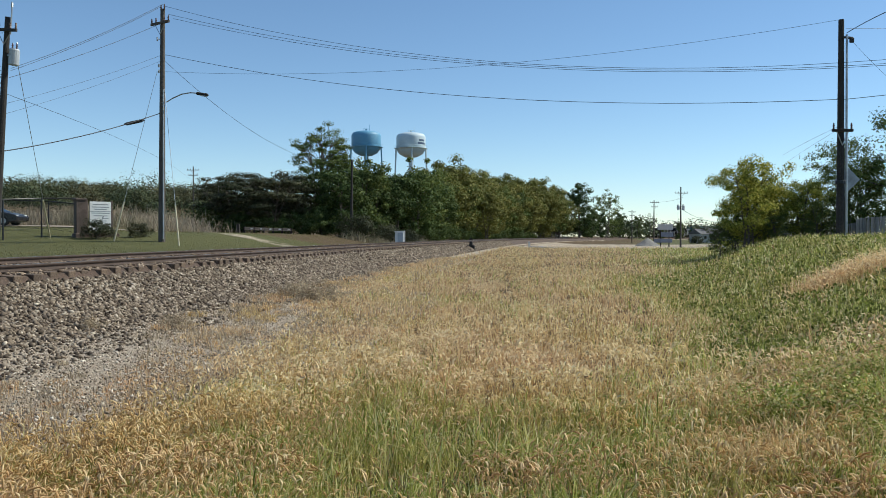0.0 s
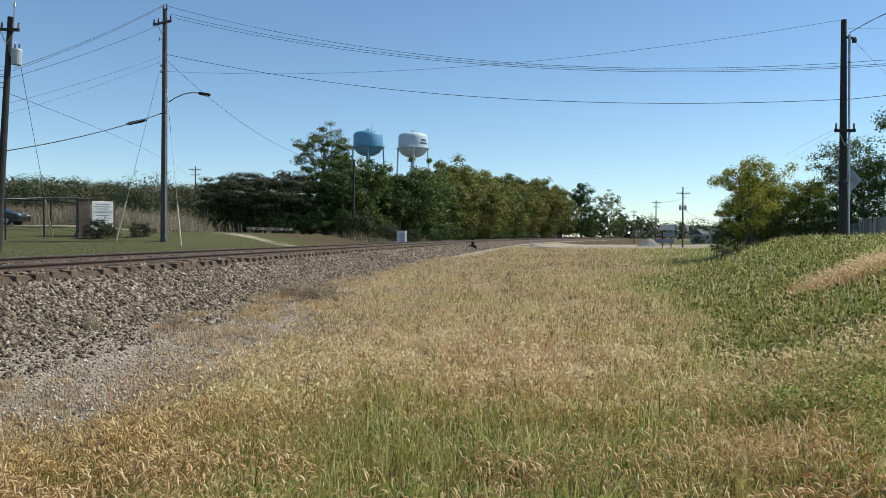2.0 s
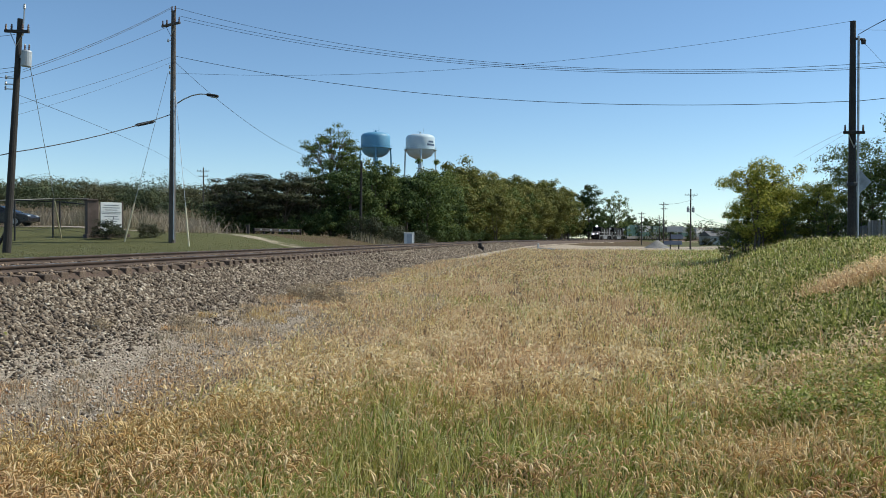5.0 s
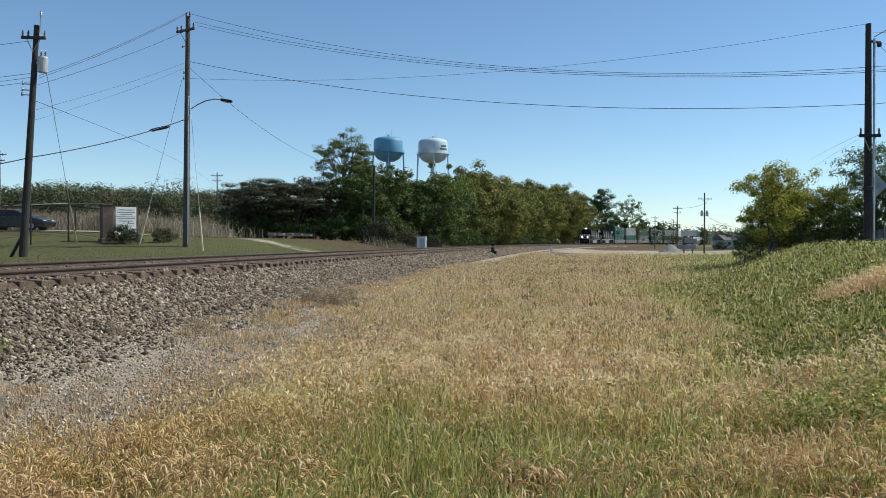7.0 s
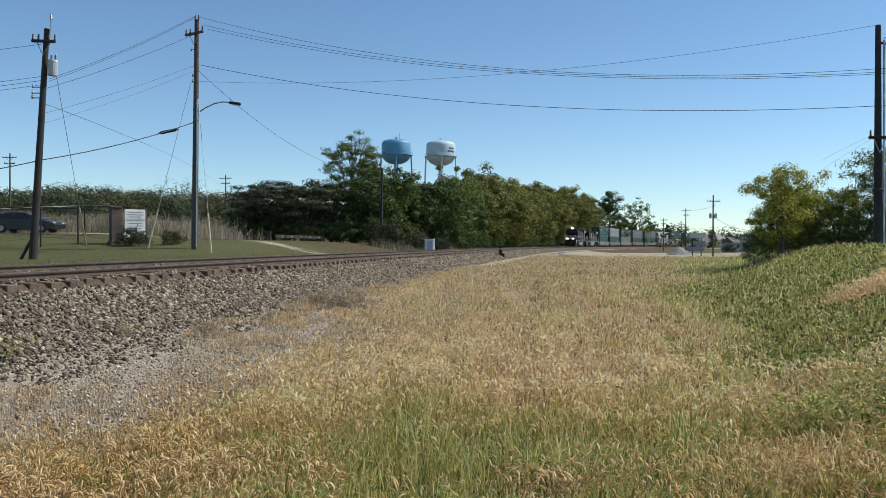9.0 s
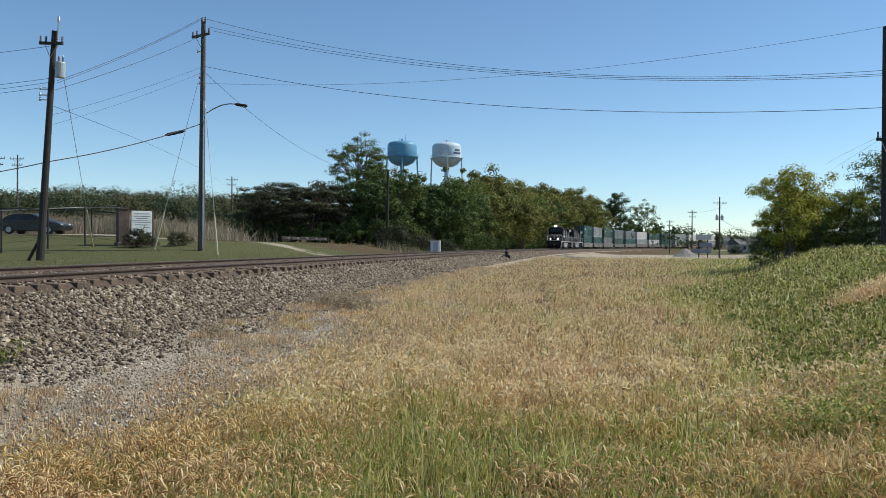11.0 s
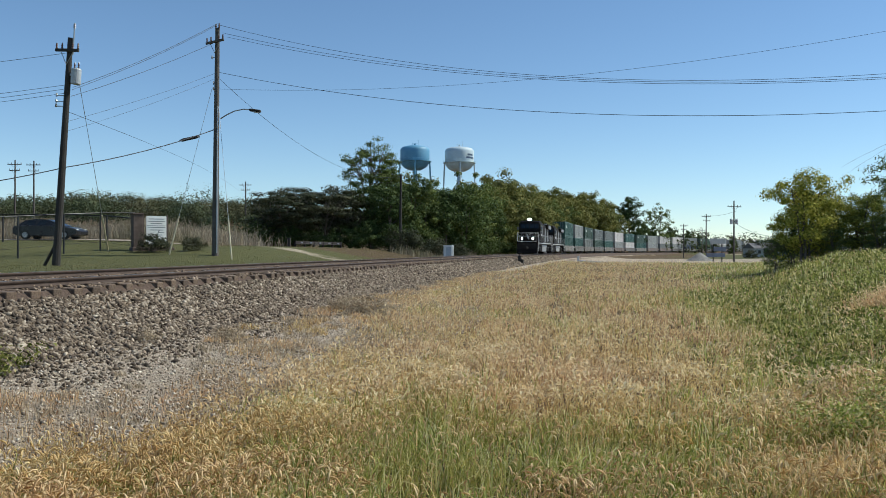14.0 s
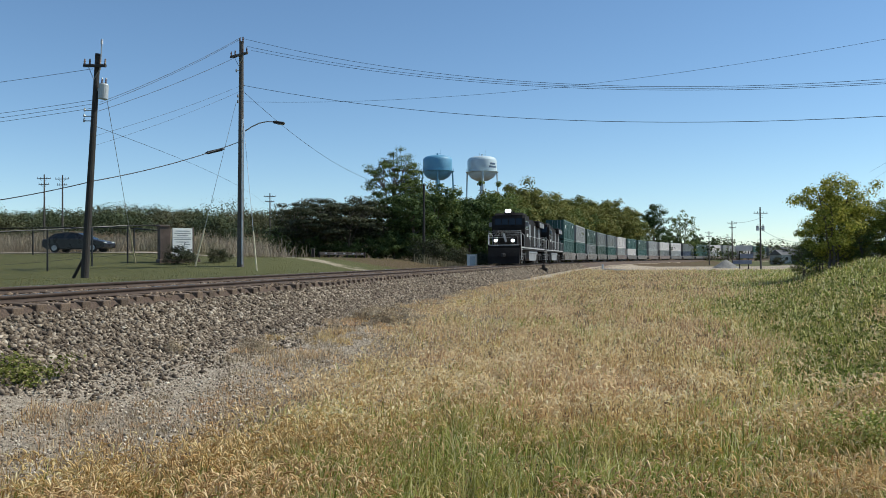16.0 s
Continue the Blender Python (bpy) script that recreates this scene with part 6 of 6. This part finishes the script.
def well_car(material, label):
    root = thing("well_car", pose(0, 0, 0), label, "railway wagon", "well cars of the train")
    for s in (-1, 1):
        b = bm_new()
        prism(b, [(-8.5, 0.42), (8.5, 0.42), (8.5, 1.05), (9.1, 1.3), (8.5, 1.5), (-8.5, 1.5), (-9.1, 1.3), (-8.5, 1.05)], s * 1.40 - 0.06, s * 1.40 + 0.06)
        part("side_sill", b, material, root)
        for k in range(11):
            part("side_post", box(bm_new(), (s * 1.475, -7.5 + 1.5 * k, 0.95), (0.05, 0.14, 1.0)), material, root)
    part("well_floor", box(bm_new(), (0, 0, 0.38), (2.7, 17.0, 0.1)), material, root)
    for e in (-1, 1):
        part("end_platform", box(bm_new(), (0, e * 9.1, 1.2), (2.7, 1.5, 0.28), bevel=0.03), material, root)
        part("end_rail", tube(bm_new(), (-1.2, e * 9.7, 2.0), (1.2, e * 9.7, 2.0), 0.03, n=6), M["loco_under"], root)
        t = bm_new()
        for s in (-1, 1):
            box(t, (s * 1.0, e * 9.0, 0.5), (0.2, 2.3, 0.3), bevel=0.05)
            tube(t, (s * 1.05, e * 9.0 - 0.3, 0.45), (s * 1.05, e * 9.0 + 0.3, 0.45), 0.17, n=8)
        box(t, (0, e * 9.0, 0.7), (2.1, 0.5, 0.3))
        part("truck_frame", t, M["loco_under"], root)
        for y in (-0.86, 0.86):
            wheelset(root, e * 9.0 + y, 0.44, M["wheel"])
        part("coupler", box(bm_new(), (0, e * 9.9, 0.86), (0.28, 0.5, 0.3), bevel=0.04), M["loco_under"], root)
    return root


def container(material, label, mark):
    L, W_, H = 16.1, 2.58, 2.86
    root = thing("shipping_container", pose(0, 0, 0), label, "container", "containers on the train")
    b = box(bm_new(), (0, 0, H / 2), (W_ - 0.1, L - 0.1, H - 0.08))
    part("shell", b, material, root)
    for s in (-1, 1):
        n = 26
        v, f = [], []
        b = bm_new()
        for k in range(n):
            y = -L / 2 + 0.3 + (L - 0.6) * (k + 0.5) / n
            box(b, (s * (W_ / 2 - 0.04), y, H / 2), (0.04, 0.28, H - 0.36))
        part("side_corrugation", b, material, root)
        for z in (0.08, H - 0.08):
            part("side_rail", box(bm_new(), (s * (W_ / 2 - 0.03), 0, z), (0.07, L, 0.16)), material, root)
        if mark:
            part("marking", box(bm_new(), (s * (W_ / 2 + 0.004), 5.4, H * 0.66), (0.012, 1.5, 0.5)), M["loco_white"], root, "plain white marking")
            part("marking", box(bm_new(), (s * (W_ / 2 + 0.004), -5.6, H * 0.78), (0.012, 1.4, 0.4)), M["loco_white"], root, "plain white marking")
        for e in (-1, 1):
            part("corner_post", box(bm_new(), (s * (W_ / 2 - 0.07), e * (L / 2 - 0.07), H / 2), (0.15, 0.15, H), bevel=0.01), material, root)
            part("frame_post", box(bm_new(), (s * (W_ / 2 - 0.02), e * 6.1, H / 2), (0.07, 0.22, H)), material, root)
    for x in (-0.62, 0.62):
        part("door", box(bm_new(), (x, L / 2 - 0.03, H / 2), (1.12, 0.05, H - 0.3), bevel=0.01), material, root)
        for q in (-0.25, 0.25):
            part("lock_bar", tube(bm_new(), (x + q, L / 2 + 0.02, 0.12), (x + q, L / 2 + 0.02, H - 0.12), 0.022, n=6), M["galv"], root)
    return root


TRAIN = []          # thing, metres behind the front, height over the rail
SPIN = []


def build_train():
    lead, sets = locomotive("black diesel locomotive with white stripes and lit headlights", True)
    TRAIN.append((lead, 11.6, 0.0))
    SPIN.extend(sets)
    second, sets = locomotive("second black diesel locomotive with unlit headlights", False)
    TRAIN.append((second, 34.6, 0.0))
    SPIN.extend(sets)
    wells = [well_car(M["well_grey"], "dusty grey double-stack well car"), well_car(M["car_well"], "dusty brown double-stack well car")]
    boxes = {}
    order = ["teal teal 0", "silver teal 0", "dkgreen grey 0", "grey dkgreen 0", "grey teal 0", "white silver 1", "teal white 0", "dkgreen teal 0", "silver silver 1", "white grey 1", "white silver 0", "grey navy 0", "dkgreen teal 0", "white silver 1",
             "silver grey 0", "white white 0", "teal grey 0", "grey grey 1", "white silver 0", "navy grey 0", "silver white 0", "teal teal 1"]
    words = {"teal": "dark teal", "silver": "silver-grey", "dkgreen": "dark green", "grey": "grey", "white": "white", "navy": "dark navy"}
    for k, row in enumerate(order):
        up, low, w = row.split()
        back = 46.6 + CAR * (k + 0.5)
        w = wells[int(w)]
        used = [t for t, *_ in TRAIN]
        TRAIN.append((copy_thing(w, pose(0, 0, 0)) if w in used else w, back, 0.0))
        for c, z in ((low, 0.5), (up, 3.44)):
            marked = c in ("teal", "navy", "dkgreen") and z > 1
            key = (c, marked)
            if key not in boxes:
                boxes[key] = container(M["box_" + c], words[c] + " steel shipping container stacked on a well car", marked)
                ob = boxes[key]
            else:
                ob = copy_thing(boxes[key], pose(0, 0, 0))
            TRAIN.append((ob, back, z))


def front_s(t):
    return 403.5 - 21.55 * t


def train_pose(t, back, z):
    s = front_s(t) + back
    xa, ya, _ = track(s - 7.0)
    xb, yb, _ = track(s + 7.0)
    h = math.atan2(xb - xa, yb - ya)
    return pose((xa + xb) / 2, (ya + yb) / 2, RAIL_Z + z, 0, 0, 180 - math.degrees(h))


def motions():
    for ob, back, z in TRAIN:
        walk(ob, [(0.5 * k, train_pose(0.5 * k, back, z)) for k in range(33)])
    for ob in SPIN:
        y, r = ob.location.y, ob.location.z
        step = 21.55 / FPS / r
        walk(ob, [(k / FPS, Matrix.Translation((0, y, r)) @ Matrix.Rotation(-step * k, 4, "X")) for k in range(16 * FPS + 1)])


build_ground()
water_tower(-36.5, 390, M["tank_blue"], "pale blue water tower on legs behind the wood", 35.0, mark=False)
water_tower(-15.3, 392, M["tank_white"], "white water tower on legs behind the wood", 36.8)
build_trees()
build_lines()
build_drive()
build_trackside()
build_rise()
build_train()
build_field()
build_track()
motions()
